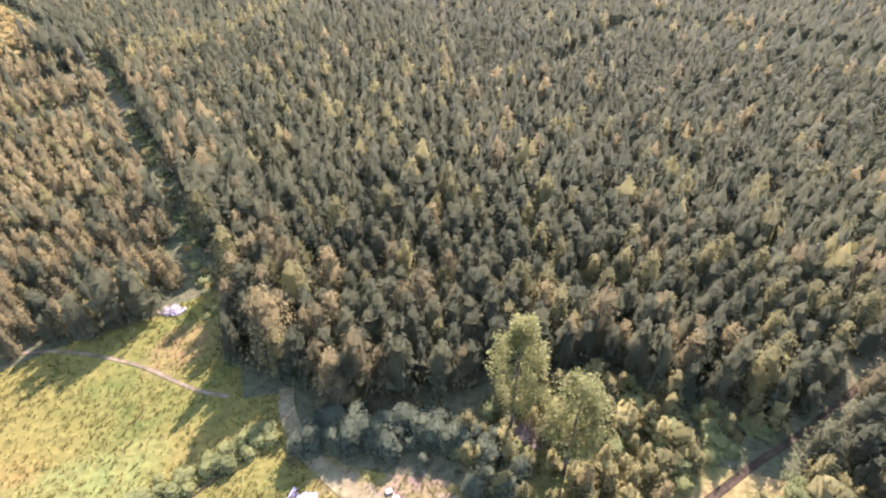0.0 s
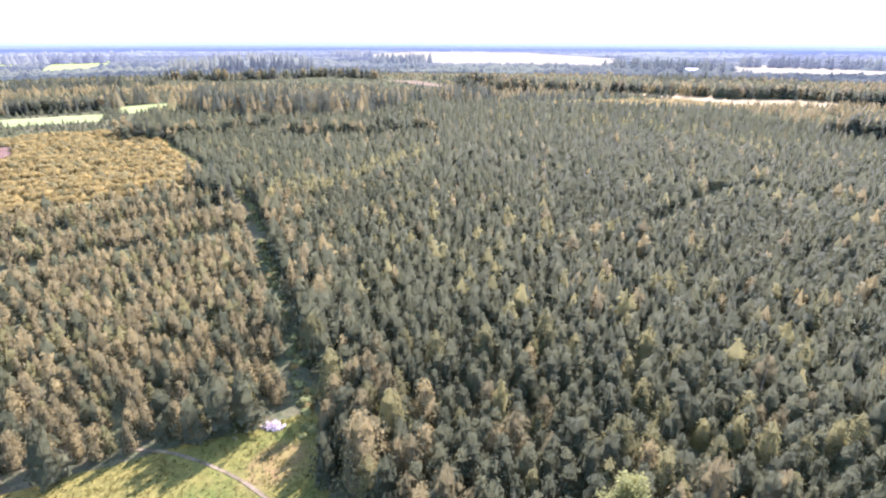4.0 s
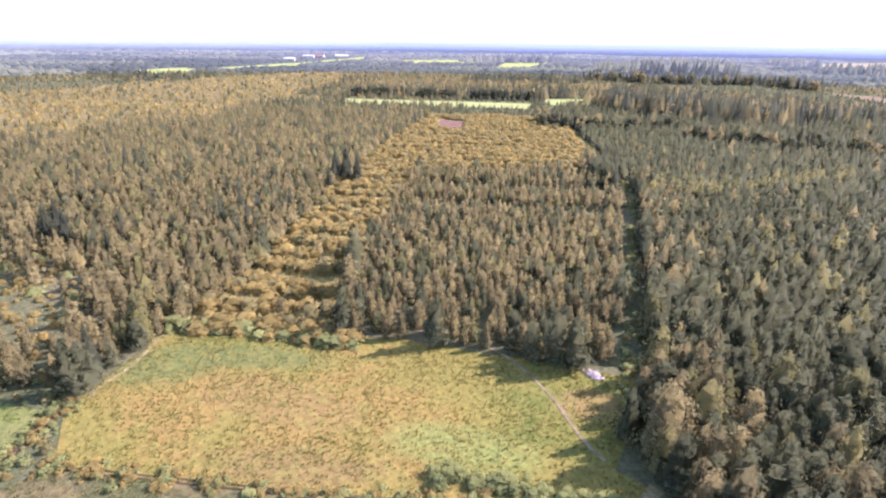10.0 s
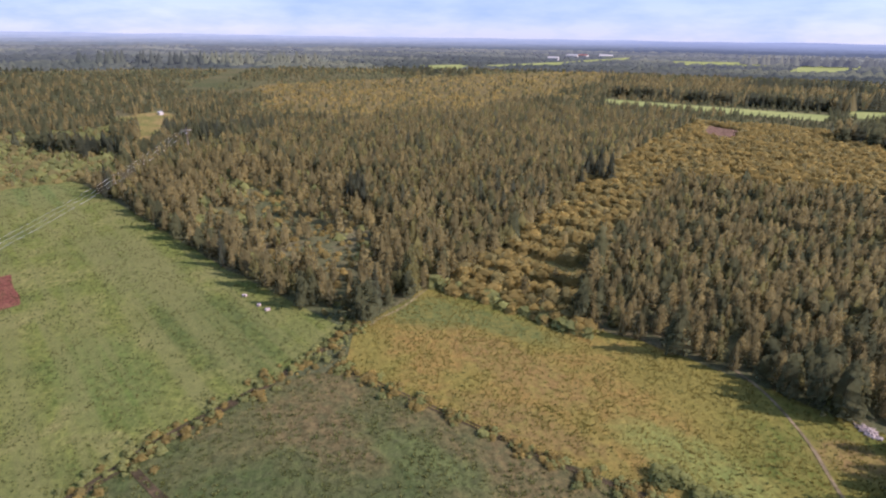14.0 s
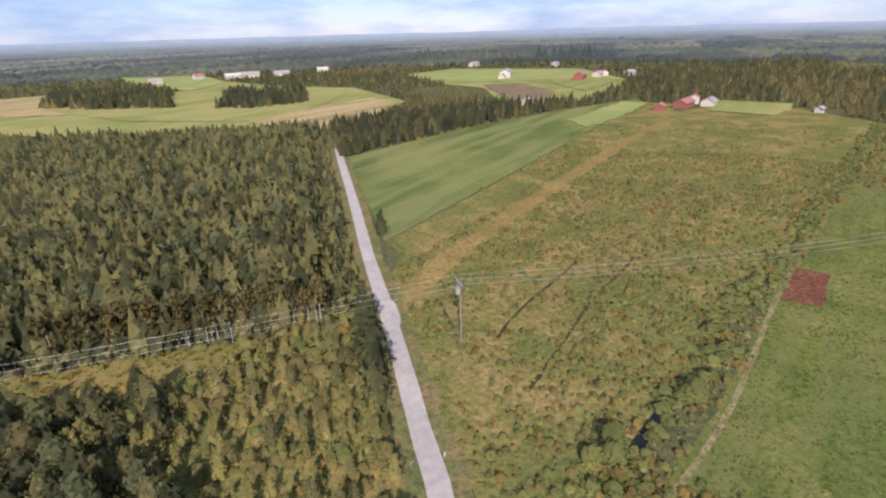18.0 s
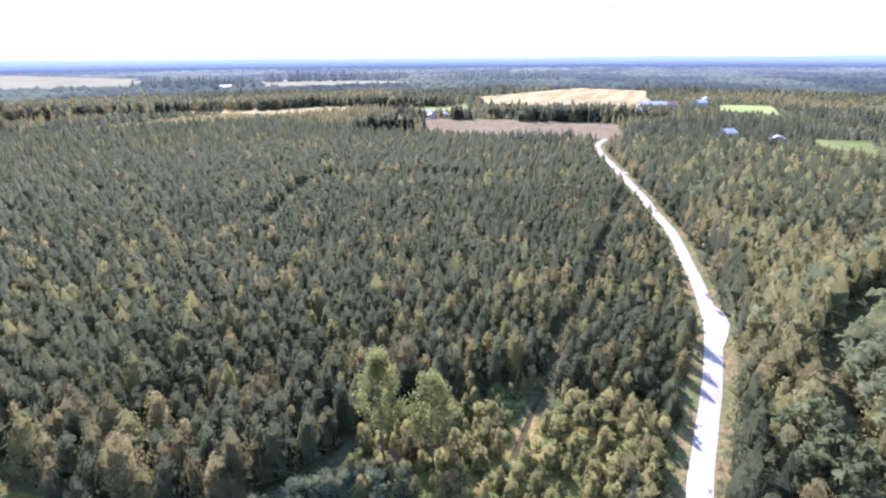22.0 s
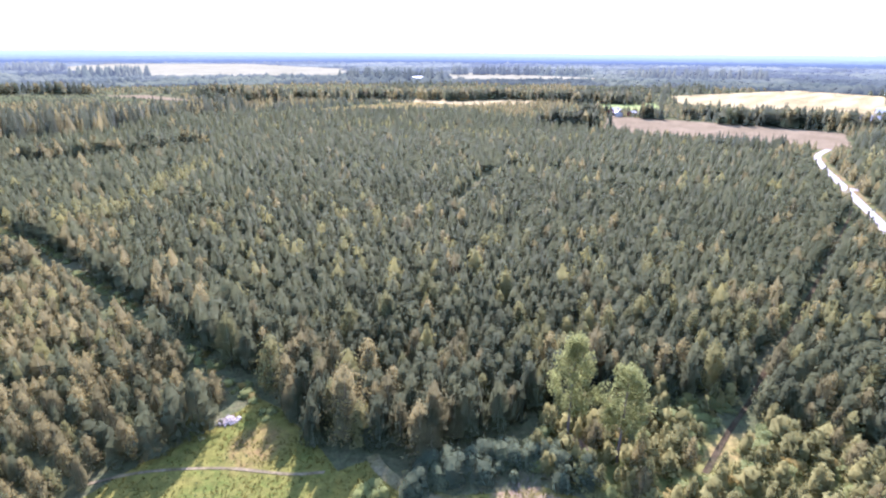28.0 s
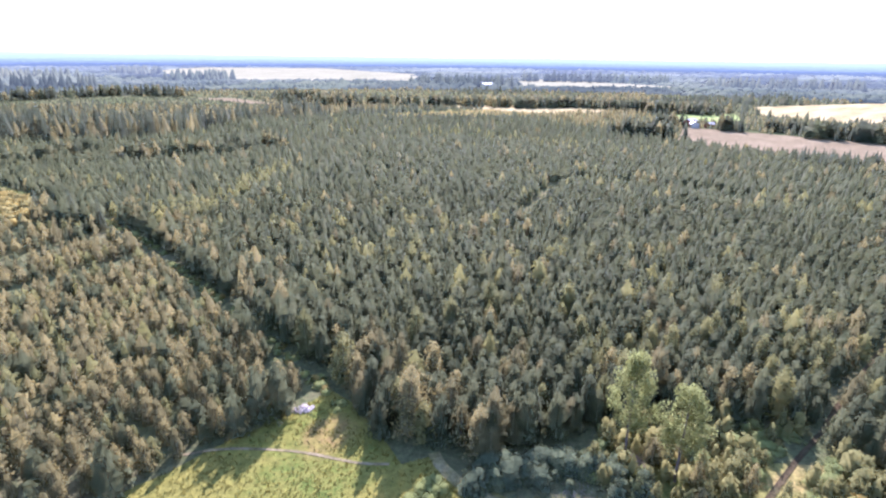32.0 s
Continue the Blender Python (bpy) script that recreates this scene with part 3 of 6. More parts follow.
def zone_of(px, py):
    """The kind of growth at each place: 0 open, 1 pine plantation, 2 mixed rows, 3 pine and birch, 4 birch wood, 5 shrubs, 6 mixed wood,
    7 low golden birch, 8 scrub field, 9 young yellow growth, 10 dark conifers, 11 tall pine and birch, 12 roadside bushes."""
    z = np.full(len(px), 6)
    d = np.hypot(px - CENTRE[0], py - CENTRE[1])
    north = inside(px, py, [(-26, 59), (-20, 41), (-10, 36.5), (4, 38), (18, 27), (24, 8), (34, 6), (97, 35), (152, 78), (240, 158), (225, 195), (222, 260), (215, 300), (172, 455), (20, 475), (-67, 478), (-100, 383), (-178, 362), (-273, 398), (-214, 303), (-83, 160)])
    z[north] = 1
    z[inside(px, py, [(-110, 39), (-92, 14.5), (-80, -8), (-113.6, -30), (-170, -63), (-205, -84), (-250, -60), (-330, 22), (-389, 110), (-326, 250), (-281, 244), (-168, 98)])] = 3
    z[inside(px + 26 * wave(px, py, 0.05, 8.0), py + 26 * wave(px, py, 0.05, 2.0), LOW_BIRCH)] = 7
    z[inside(px, py, BLOCK_B)] = 2
    z[inside(px, py, [(-27, -103), (-8, -106), (14, -110), (51, -114.5), (60, -132), (64, -148), (95, -167), (110, -220), (60, -345), (20, -322), (-70, -312), (-60, -240)])] = 11
    z[inside(px, py, [(-15, -55), (10, -25), (40, -2), (110, 30), (200, 105), (260, 160), (300, 100), (230, -112), (124, -103), (60, -101), (15, -99), (-16, -95)])] = 4
    z[inside(px, py, [(8, 26), (12, 38), (20, 33), (33, 31), (50, 22), (42, 10), (30, 4), (12, 10)])] = 9
    z[inside(px, py, SHRUB_STRIP)] = 5
    z[inside(px, py, [(-20, -42), (-38, -49), (-60, -60), (-34, -116), (-42, -130), (-43, -141), (-120, -190), (-206, -246), (-300, -306), (-330, -262), (-240, -232), (-115, -163), (-40, -108), (-22, -66)])] = 8
    z[inside(px, py, [(-92, -6), (-74, -4), (-60, -12), (-34, -40), (-22, -38), (-16, -58), (-44, -62), (-62, -62), (-48, -42), (-64, -30)])] = 8
    z[inside(px, py, [(-26, 42), (-15, 45), (-8, 40), (8, 41.5), (14, 33), (10, 10), (-10, -6), (-20, 20)])] = 0
    z[inside(px, py, [(7, 29), (4, 33), (8, 37), (12, 42), (22, 42.5), (31, 37), (40, 33.5), (36, 28), (42, 20), (40, 10), (30, 5), (14, 10), (11, 24)])] = 9
    z[inside(px, py, SCRUB_FIELD)] = 8
    z[inside(px, py, BOG)] = 7
    z[inside(px, py, WEST_SCRUB)] = 8
    z[to_line(px, py, WATER_DITCH) < 7] = 8
    for poly in FARMLAND:
        z[inside(px, py, poly)] = 0
    for poly in (MEADOW_MAIN, MEADOW_FALLOW, MEADOW_GREEN, GREEN_FIELD, LINE_CLEARING):
        z[inside(px, py, poly)] = 0
    z[inside(px, py, ROADSIDE)] = 12
    z[inside(px, py, GOLD_STRIP)] = 7
    for _, _, poly in FAR_FIELDS:
        z[inside(px, py, poly)] = 0
    for line, w in ((GAP_STRIP, 2.3), (CUT_A, 1.6), (CUT_A2, 3.0), (CUT_E, 3.2), (ROAD, 4.4), (WATER_DITCH, 1.3), (BARE_STRIP, 3.5)):
        z[to_line(px, py, line) < w] = 0
    z[to_line(px, py, [(-110, -175), (-43, -133)]) < 7] = 0
    for poly in GROVES + [ROAD_WOOD]:
        z[inside(px, py, poly)] = 10
    z[to_line(px, py, CORRIDOR) < 12] = 0
    z[to_line(px, py, [(-32.3, 55.5), (-28.2, 65.5)]) < 3.6] = 0
    for hx, hy in HOUSE_SPOTS:
        z[np.hypot(px - hx, py - hy) < 15] = 0
    z[to_line(px, py, [(455, 35), (560, -20), (990, -82), (1500, -140)]) < 9] = 0
    return z


# ---- tree forms: unit height, triangles of foliage round a stem ----
def profile(kind, h):
    """Half-width of a crown of unit height at the height h."""
    h = np.asarray(h, float)
    if kind == "spruce":
        return 0.165 * np.clip(1.02 - h, 0, 1) ** 0.8 * (0.88 + 0.16 * np.cos(h * 60)) * (h > 0.03)
    if kind == "pine":
        return 0.275 * np.clip(1.01 - h, 0, 1) ** 0.62 * np.clip(0.5 + 3.2 * h, 0, 1)
    if kind == "birch":
        return 0.265 * np.clip(1.01 - h, 0, 1) ** 0.60 * np.clip(0.5 + 1.9 * h, 0, 1)
    if kind == "aspen":
        return 0.205 * np.clip((h - 0.35) / 0.22, 0.05, 1) ** 0.6 * np.clip((1.02 - h) / 0.50, 0, 1) ** 0.6
    return 0.60 * np.sqrt(np.clip(1 - h ** 2.2, 0.0, 1))


LOWEST = {"spruce": 0.03, "pine": 0.06, "birch": 0.07, "aspen": 0.40}


def crown_form(kind, tris, seed, core=(6, 5)):
    """Foliage as many small tilted facets on an uneven crown, round a dense heart; returns points and faces."""
    r = np.random.default_rng(seed)
    n, low = tris, LOWEST.get(kind, 0.0)
    p1, p2, p3 = r.random(3) * 6

    def lump(a, h):
        return 1 + 0.24 * np.sin(3 * a + p1 + 9 * h) + 0.18 * np.sin(5 * a + p2 - 17 * h) + 0.12 * np.sin(2 * a + p3 + 31 * h)

    h = low + (1 - low) * (1 - r.random(n) ** (0.62 if kind in LOWEST else 0.8))
    a = r.random(n) * 2 * np.pi
    rr = profile(kind, h) * lump(a, h) * (1.26 - 0.50 * r.random(n))
    if kind == "aspen" and n > 250:
        lobes = 90 if n > 1500 else 26
        lh = low + (1 - low) * (0.02 + 0.93 * r.random(lobes))
        la = np.arange(lobes) * 2.4 + r.normal(0, 0.5, lobes)
        lr = profile(kind, lh) * np.sqrt(r.uniform(0.05, 1.0, lobes))
        who = r.integers(0, lobes, n)
        d = r.normal(0, 1, (n, 3))
        d /= np.linalg.norm(d, axis=1)[:, None]
        size = ((0.030 if n > 1500 else 0.045) + 0.035 * r.random(lobes))[who] * r.random(n) ** 0.4
        c = np.stack([lr[who] * np.cos(la[who]) + d[:, 0] * size, lr[who] * np.sin(la[who]) + d[:, 1] * size, lh[who] + d[:, 2] * size * 1.5], 1)
    else:
        c = np.stack([rr * np.cos(a), rr * np.sin(a), h], 1)
    out = np.stack([np.cos(a), np.sin(a), 0.25 + 0.9 * (h > 0.85)], 1) + r.normal(0, 0.5, (n, 3))
    out /= np.linalg.norm(out, axis=1)[:, None]
    side = np.cross(out, r.normal(0, 1, (n, 3)))
    side /= np.linalg.norm(side, axis=1)[:, None]
    up = np.cross(out, side)
    area = {"spruce": 0.26, "pine": 0.44, "birch": 0.38, "aspen": 0.40}.get(kind, 1.3)
    s = np.sqrt(area / max(n, 1)) * (0.7 + 0.7 * r.random(n))[:, None]
    s *= 1.15 if kind == "aspen" and n > 250 else 1.0
    s = np.minimum(s, 0.105 if kind in LOWEST else 0.30)
    v = np.stack([c + s * side, c - 0.55 * s * side + 0.8 * s * up, c - 0.5 * s * side - 0.8 * s * up], 1)
    if kind == "spruce" and n > 10:
        rad = profile(kind, h) * lump(a, h)
        wide = np.sqrt(0.55 / n) * r.uniform(0.30, 0.55, n)
        lift = (0.075 if kind == "pine" else -0.02) + r.normal(0, 0.02, n)
        b = a + r.normal(0, 0.35, n)
        root = np.stack([0.35 * rad * np.cos(a), 0.35 * rad * np.sin(a), h - 0.02], 1)
        reach = 0.95 + 0.25 * r.random(n)
        tip = np.stack([reach * rad * np.cos(b), reach * rad * np.sin(b), np.minimum(h + lift, 1.03)], 1)
        roll = r.normal(0, 0.8, n)
        flat = np.stack([-np.sin(a) * np.cos(roll), np.cos(a) * np.cos(roll), np.sin(roll)], 1) * wide[:, None]
        v = np.stack([root + 0.55 * (tip - root) + flat, root + 0.45 * (tip - root) - flat, tip], 1)
        v[::2, 0], v[::2, 1] = (root + flat)[::2], (root - flat)[::2]
    v[:, :, 2] = np.clip(v[:, :, 2], 0.0, None)
    verts, faces = v.reshape(-1, 3), np.arange(3 * n).reshape(n, 3)
    if kind == "aspen" and n > 250:
        return verts, faces
    sides, rings = core
    heart_size = 0.84 if kind not in LOWEST else (0.76 if n > 90 else 0.78 if n > 15 else 0.9)
    hs = low + (0.97 - low) * np.linspace(0, 1, rings + 1)
    heart, hf = [], []
    for k, hh in enumerate(hs):
        for q in range(sides):
            t = 2 * math.pi * (q + 0.5 * (k % 2)) / sides
            w = heart_size * float(profile(kind, hh if k else hh + 0.06)) * lump(t, hh) * r.uniform(0.88, 1.12) * (0.25 if k == rings else 1)
            heart.append((w * math.cos(t), w * math.sin(t), hh))
    for k in range(rings):
        for q in range(sides):
            a0, a1, b0, b1 = k * sides + q, k * sides + (q + 1) % sides, (k + 1) * sides + q, (k + 1) * sides + (q + 1) % sides
            hf += [(a0, a1, b0), (a1, b1, b0)]
    return np.vstack([verts, np.array(heart)]), np.vstack([faces, np.array(hf) + len(verts)])


def soft_normals(points, kind, seed=3):
    """Shading normals of a crown: outwards from its middle, slightly ruffled."""
    k, mid = (1.5, -0.15) if kind in LOWEST else (0.8, -0.5)
    d = np.stack([points[:, 0] * k, points[:, 1] * k, points[:, 2] - mid], 1) + np.random.default_rng(seed).normal(0, 0.16, points.shape)
    return d / np.maximum(np.linalg.norm(d, axis=1), 1e-4)[:, None]


def stem_form(sides, top, thick, limbs, seed):
    """A tapered, slightly bent trunk with limbs."""
    r = np.random.default_rng(seed)
    verts, faces = [], []

    def tube(p, q, a, b):
        p, q = np.array(p, float), np.array(q, float)
        d = (q - p) / np.linalg.norm(q - p)
        u = np.cross(d, (0.3, 0.9, 0.1))
        u /= np.linalg.norm(u)
        w = np.cross(d, u)
        k = len(verts)
        for c, rad in ((p, a), (q, b)):
            for i in range(sides):
                t = 2 * math.pi * i / sides
                verts.append(c + rad * (math.cos(t) * u + math.sin(t) * w))
        for i in range(sides):
            j = (i + 1) % sides
            faces.append((k + i, k + j, k + sides + j))
            faces.append((k + i, k + sides + j, k + sides + i))

    mid = (r.normal(0, 0.008), r.normal(0, 0.008), top * 0.5)
    tube((0, 0, -0.01), mid, thick, thick * 0.65)
    tube(mid, (0, 0, top), thick * 0.65, thick * 0.15)
    for i in range(limbs):
        h = top * (0.42 + 0.45 * i / max(1, limbs))
        a = r.random() * 6.3
        ln = 0.14 * (1.1 - h)
        tube((0, 0, h), (ln * math.cos(a), ln * math.sin(a), h + ln * 0.7), thick * 0.3, thick * 0.08)
    return np.array(verts), np.array(faces)


CROWN_OF = {"olive": OLIVE, "green": GREEN_BIRCH, "pine": PINE, "spruce": SPRUCE, "birch": BIRCH, "gold": GOLD, "aspen": ASPEN, "willow": WILLOW, "rust": RUST, "sapling": SAPLING}
SHAPE_OF = {"olive": "bush", "green": "birch", "gold": "birch", "sapling": "birch", "willow": "bush", "rust": "bush"}
STEM_OF = {"pine": BARK, "spruce": BARK, "birch": WHITE_BARK, "green": WHITE_BARK, "gold": WHITE_BARK, "aspen": BARK, "sapling": BARK}
KINDS = list(CROWN_OF)


# ---- where every tree stands ----
def scatter(r0, r1, step):
    """Places on a shaken grid between two distances from the middle of the plan."""
    k = np.arange(-r1, r1, step)
    gx, gy = np.meshgrid(k, k)
    gx, gy = gx.ravel() + CENTRE[0], gy.ravel() + CENTRE[1]
    d = np.hypot(gx - CENTRE[0], gy - CENTRE[1])
    ok = (d >= r0) & (d < r1)
    gx, gy = gx[ok], gy[ok]
    return gx + rng.uniform(-0.42, 0.42, len(gx)) * step, gy + rng.uniform(-0.42, 0.42, len(gy)) * step


def parcel(px, py, long=190.0, wide=85.0, turn=0.62):
    """Which stand of the forest a place lies in: two numbers from 0 to 1 that all places of one uneven parcel share."""
    c, s = math.cos(turn), math.sin(turn)
    qx, qy = (px * c + py * s) / long, (py * c - px * s) / wide
    best, r1, r2 = np.full(len(px), 1e9), np.zeros(len(px)), np.zeros(len(px))
    for i in (-1, 0, 1):
        for j in (-1, 0, 1):
            cx, cy = np.floor(qx) + i, np.floor(qy) + j
            h = [np.mod(np.sin(cx * a + cy * b) * 43758.5453, 1.0) for a, b in ((12.9898, 78.233), (39.346, 11.135), (73.156, 52.235), (27.169, 91.458))]
            d = (cx + h[0] - qx) ** 2 + (cy + h[1] - qy) ** 2
            nearer = d < best
            best[nearer], r1[nearer], r2[nearer] = d[nearer], h[2][nearer], h[3][nearer]
    return r1, r2


def growth(px, py, step):
    """Kind, height and breadth of what grows at each place; unwanted places are left out."""
    z = zone_of(px, py)
    n = len(px)
    u, v = rng.random(n), rng.random(n)
    patch, patch2 = wave(px, py, 0.02, 1.0), wave(px, py, 0.006, 4.0)
    kind = np.full(n, -1)
    hgt = np.zeros(n)

    def put(where, name, lo, hi):
        kind[where] = KINDS.index(name)
        hgt[where] = lo + (hi - lo) * v[where]

    put(z == 1, "pine", 4.6, 6.8)
    put((z == 1) & (u < 0.008 + 0.03 * patch), "gold", 5.5, 7.6)
    row = (z == 1) & (to_line(px, py, GOLD_ROW) < 5)
    put(row & (u < 0.5), "gold", 5.5, 8.0)
    put((z == 1) & (u > 0.962 - 0.04 * patch), "gold", 5.0, 7.4)
    put((z == 1) & (u > 0.97), "birch", 5.0, 7.5)
    put(z == 2, "birch", 3.8, 5.9)
    put((z == 2) & (u < 0.22), "pine", 4.0, 6.0)
    put((z == 2) & (u > 0.86), "gold", 3.6, 5.6)
    put(z == 3, "birch", 4.2, 6.8)
    put((z == 3) & (u < 0.16), "pine", 4.4, 7.0)
    put((z == 3) & (u > 0.78), "gold", 4.0, 6.4)
    put((z == 3) & (u > 0.985), "spruce", 7.0, 9.5)
    put((z == 1) & (py < 80 + 20 * patch) & (u > 0.87) & (u < 0.92), "gold", 5.5, 8.5)
    put((z == 1) & (py < 75) & (u > 0.75) & (u < 0.80), "birch", 5.5, 8.5)
    put((z == 1) & (py < 60) & (u > 0.60) & (u < 0.65), "gold", 4.5, 7.5)
    rim1 = (z == 1) & (np.minimum(to_line(px, py, [(-15, 44), (-4, 42), (12, 42), (28, 36)]), to_line(px, py, GAP_STRIP[:5])) < 13 + 5 * patch)
    hgt[rim1] *= 1.32
    hgt[(z == 1) & (to_line(px, py, ROAD) < 11)] *= 0.84
    put(rim1 & (v * 17 % 1 < 0.22), "birch", 6.5, 9.5)
    put(z == 4, "green", 6.2, 10.5)
    put((z == 4) & (v * 7 % 1 < 0.3), "birch", 6.2, 10.0)
    low_edge = (z == 4) & (px < 16 + 8 * patch) & (py < -28)
    hgt[low_edge] *= 0.8
    put(low_edge & (v * 5 % 1 < 0.58), "sapling", 3.2, 6.0)
    put(z == 11, "green", 7.5, 10.5)
    put((z == 11) & (u < 0.34), "pine", 7.5, 10.5)
    put((z == 11) & (u > 0.88), "aspen", 7.0, 10.0)
    put((z == 4) & (u < 0.10 + 0.12 * patch), "pine", 6.0, 9.5)
    put((z == 4) & (u > 0.90 - 0.1 * wave(px, py, 0.03, 6.0)), "aspen", 6.0, 9.6)
    put((z == 4) & (px > 45) & (v * 3 % 1 < 0.30), "gold", 6.2, 10.0)
    put((z == 4) & (px > 160 + 20 * patch) & (u < 0.6), "pine", 7.0, 11.0)
    bank = (z == 4) & (to_line(px, py, CUT_E) < 26) & (py < 0.06 * px - 6)
    put(bank & (u < 0.24), "aspen", 7.5, 11.0)
    cut_side = (z == 4) & (to_line(px, py, CUT_E) < 9)
    hgt[cut_side] *= 1.25
    kind[(z == 4) & (v * 13 % 1 < 0.16)] = -1
    put((z == 5) & (u < 0.12), "rust", 1.0, 2.4)
    put((z == 5) & (u > 0.965), "birch", 2.5, 5.0)
    put(z == 6, "pine", 7.0, 11.0)
    put((z == 6) & (u < 0.16 + 0.22 * patch2), "birch", 6.5, 10.5)
    put((z == 6) & (u > 0.86 + 0.16 * patch2), "spruce", 9.0, 13.0)
    put((z == 7) & (u < 0.86), "gold", 1.6, 3.8)
    put((z == 7) & (u > 0.9), "birch", 2.5, 5.5)
    put((z == 7) & (u < 0.5), "rust", 1.0, 2.6)
    put((z == 7) & (u < 0.07 + 0.10 * patch), "pine", 2.5, 5.0)
    put(z == 10, "pine", 7.0, 10.0)
    put((z == 10) & (u < 0.35), "spruce", 8.0, 11.5)
    put((z == 10) & (u > 0.8), "birch", 6.5, 9.5)
    near_road = to_line(px, py, [(-22, -60), (-60, -75), (-120, -100)])
    put((z == 8) & (u < 0.42 + 0.3 * wave(px, py, 0.09, 2.0) - 0.0012 * np.clip(near_road, 0, 200)), "willow", 0.4, 1.25)
    put((z == 8) & (u > 0.86), "rust", 0.4, 1.1)
    west = inside(px, py, WEST_SCRUB) & (z == 8)
    put(west & (u < 0.85), "willow", 1.0, 2.8)
    put(west & (u > 0.9), "birch", 2.0, 4.0)
    kind[(z == 8) & (kind == KINDS.index("willow")) & (v * 11 % 1 < 0.45)] = KINDS.index("olive")
    put((z == 12) & (u < 0.95), "willow", 0.9, 2.4)
    put((z == 12) & (u < 0.66), "sapling", 1.8, 4.2)
    put((z == 12) & (u < 0.2), "green", 3.0, 5.0)
    put((z == 12) & (u > 0.70), "olive", 0.8, 2.4)
    beside = (z == 11) & (to_line(px, py, ROAD) < 13)
    hgt[beside] *= 0.5
    put((z == 9) & (u < 0.62), "sapling", 2.2, 5.2)
    put((z == 9) & (u > 0.62), "willow", 0.9, 2.4)
    put((z == 9) & (u > 0.95), "birch", 3.5, 6.0)
    rim = (z == 6) & (to_line(px, py, [(-290, 410), (-178, 372), (-100, 393), (-50, 460), (-30, 520)]) < 24)
    put(rim, "spruce", 13.0, 18.0)
    put(rim & (u < 0.4), "birch", 10.0, 15.0)
    # the far country is a patchwork of stands of differing age
    r1, r2 = parcel(px, py)
    wild = (z == 6) & ~rim & (np.hypot(px - CENTRE[0], py - CENTRE[1]) > 215)
    put(wild, "pine", 5.5, 8.2)
    put(wild & (u < 0.34 + 0.25 * r2), "birch", 5.5, 8.2)
    hgt[wild & (py > 300)] *= 0.78
    for lo, hi, name, h0, h1, share in ((0.34, 0.48, "birch", 5.5, 8.5, 0.8), (0.48, 0.58, "gold", 2.0, 4.0, 0.9), (0.58, 0.66, "rust", 0.8, 1.8, 0.55), (0.66, 0.80, "spruce", 7.5, 11.0, 0.4), (0.80, 0.88, "pine", 3.0, 5.0, 1.0)):
        stand = wild & (r1 >= lo) & (r1 < hi)
        put(stand & (u < share), name, h0, h1)
        if name == "rust":
            kind[stand & (u >= share)] = -1
    brown = wild & inside(px, py, [(-262, 392), (-168, 385), (-75, 445), (-60, 560), (-180, 590), (-300, 540)])
    put(brown, "pine", 7.0, 10.5)
    put(brown & (u < 0.45), "birch", 7.0, 11.0)
    put(brown & (u > 0.80), "spruce", 9.0, 14.0)
    put(wild & inside(px, py, [(-380, 590), (-440, 675), (-330, 695), (-255, 765), (-90, 720), (-50, 600), (-180, 600)]), "pine", 2.6, 4.0)
    west_wood = wild & (px < -300) & (py < 160) & (py > -300)
    put(west_wood & (kind == KINDS.index("spruce")), "birch", 5.5, 8.0)
    hgt[west_wood] *= 0.82
    dark_wood = inside(px, py, [(290, 185), (350, 195), (420, 185), (430, 120), (400, 60), (330, 60), (260, 100), (290, 140)]) & (z == 6)
    put(dark_wood, "spruce", 9.0, 14.0)
    put(dark_wood & (u < 0.5), "pine", 8.0, 12.0)
    # rows and open lanes in the planted block and the shrub strip
    across = (px * 0.70 + py * -0.71)
    along = (px * -0.64 + py * 0.77)
    kind[(z == 2) & (along > 140) & (np.mod(along - 147 + 1.5 * wave(px, py, 0.08, 3.0), 24.5) < 9.0) & (wave(px, py, 0.05, 7.0) > -0.6)] = -1
    kind[(z == 5) & (np.mod(along + 1.5 * np.sin(across * 0.2), 9.0) < 3.6)] = -1
    # a thin corner of the pine and birch wood
    corner = (z == 3) & inside(px, py, [(-90, 6), (-92, -8), (-115, -26), (-150, -48), (-190, -66), (-230, -45), (-205, -4), (-150, 8), (-120, 10)])
    put(corner, "birch", 3.5, 7.5)
    open_share = 0.90 - 0.62 * np.clip(to_line(px, py, [(-104, 0), (-130, -16), (-185, -30)]) / 26, 0, 1) + 0.12 * wave(px, py, 0.12, 5.0)
    put(corner & (u < open_share), "rust", 0.6, 1.9)
    kind[corner & (u < open_share) & (v > 0.72)] = -1
    put(corner & (u < 0.14), "willow", 0.9, 2.6)
    far = np.hypot(px - CENTRE[0], py - CENTRE[1])
    hgt *= np.where((far > 330) & (z == 6), 0.85 + 0.35 * patch2, 1.0)
    ok = (kind >= 0) & (hgt > 0.3)
    return px[ok], py[ok], kind[ok], hgt[ok], z[ok]


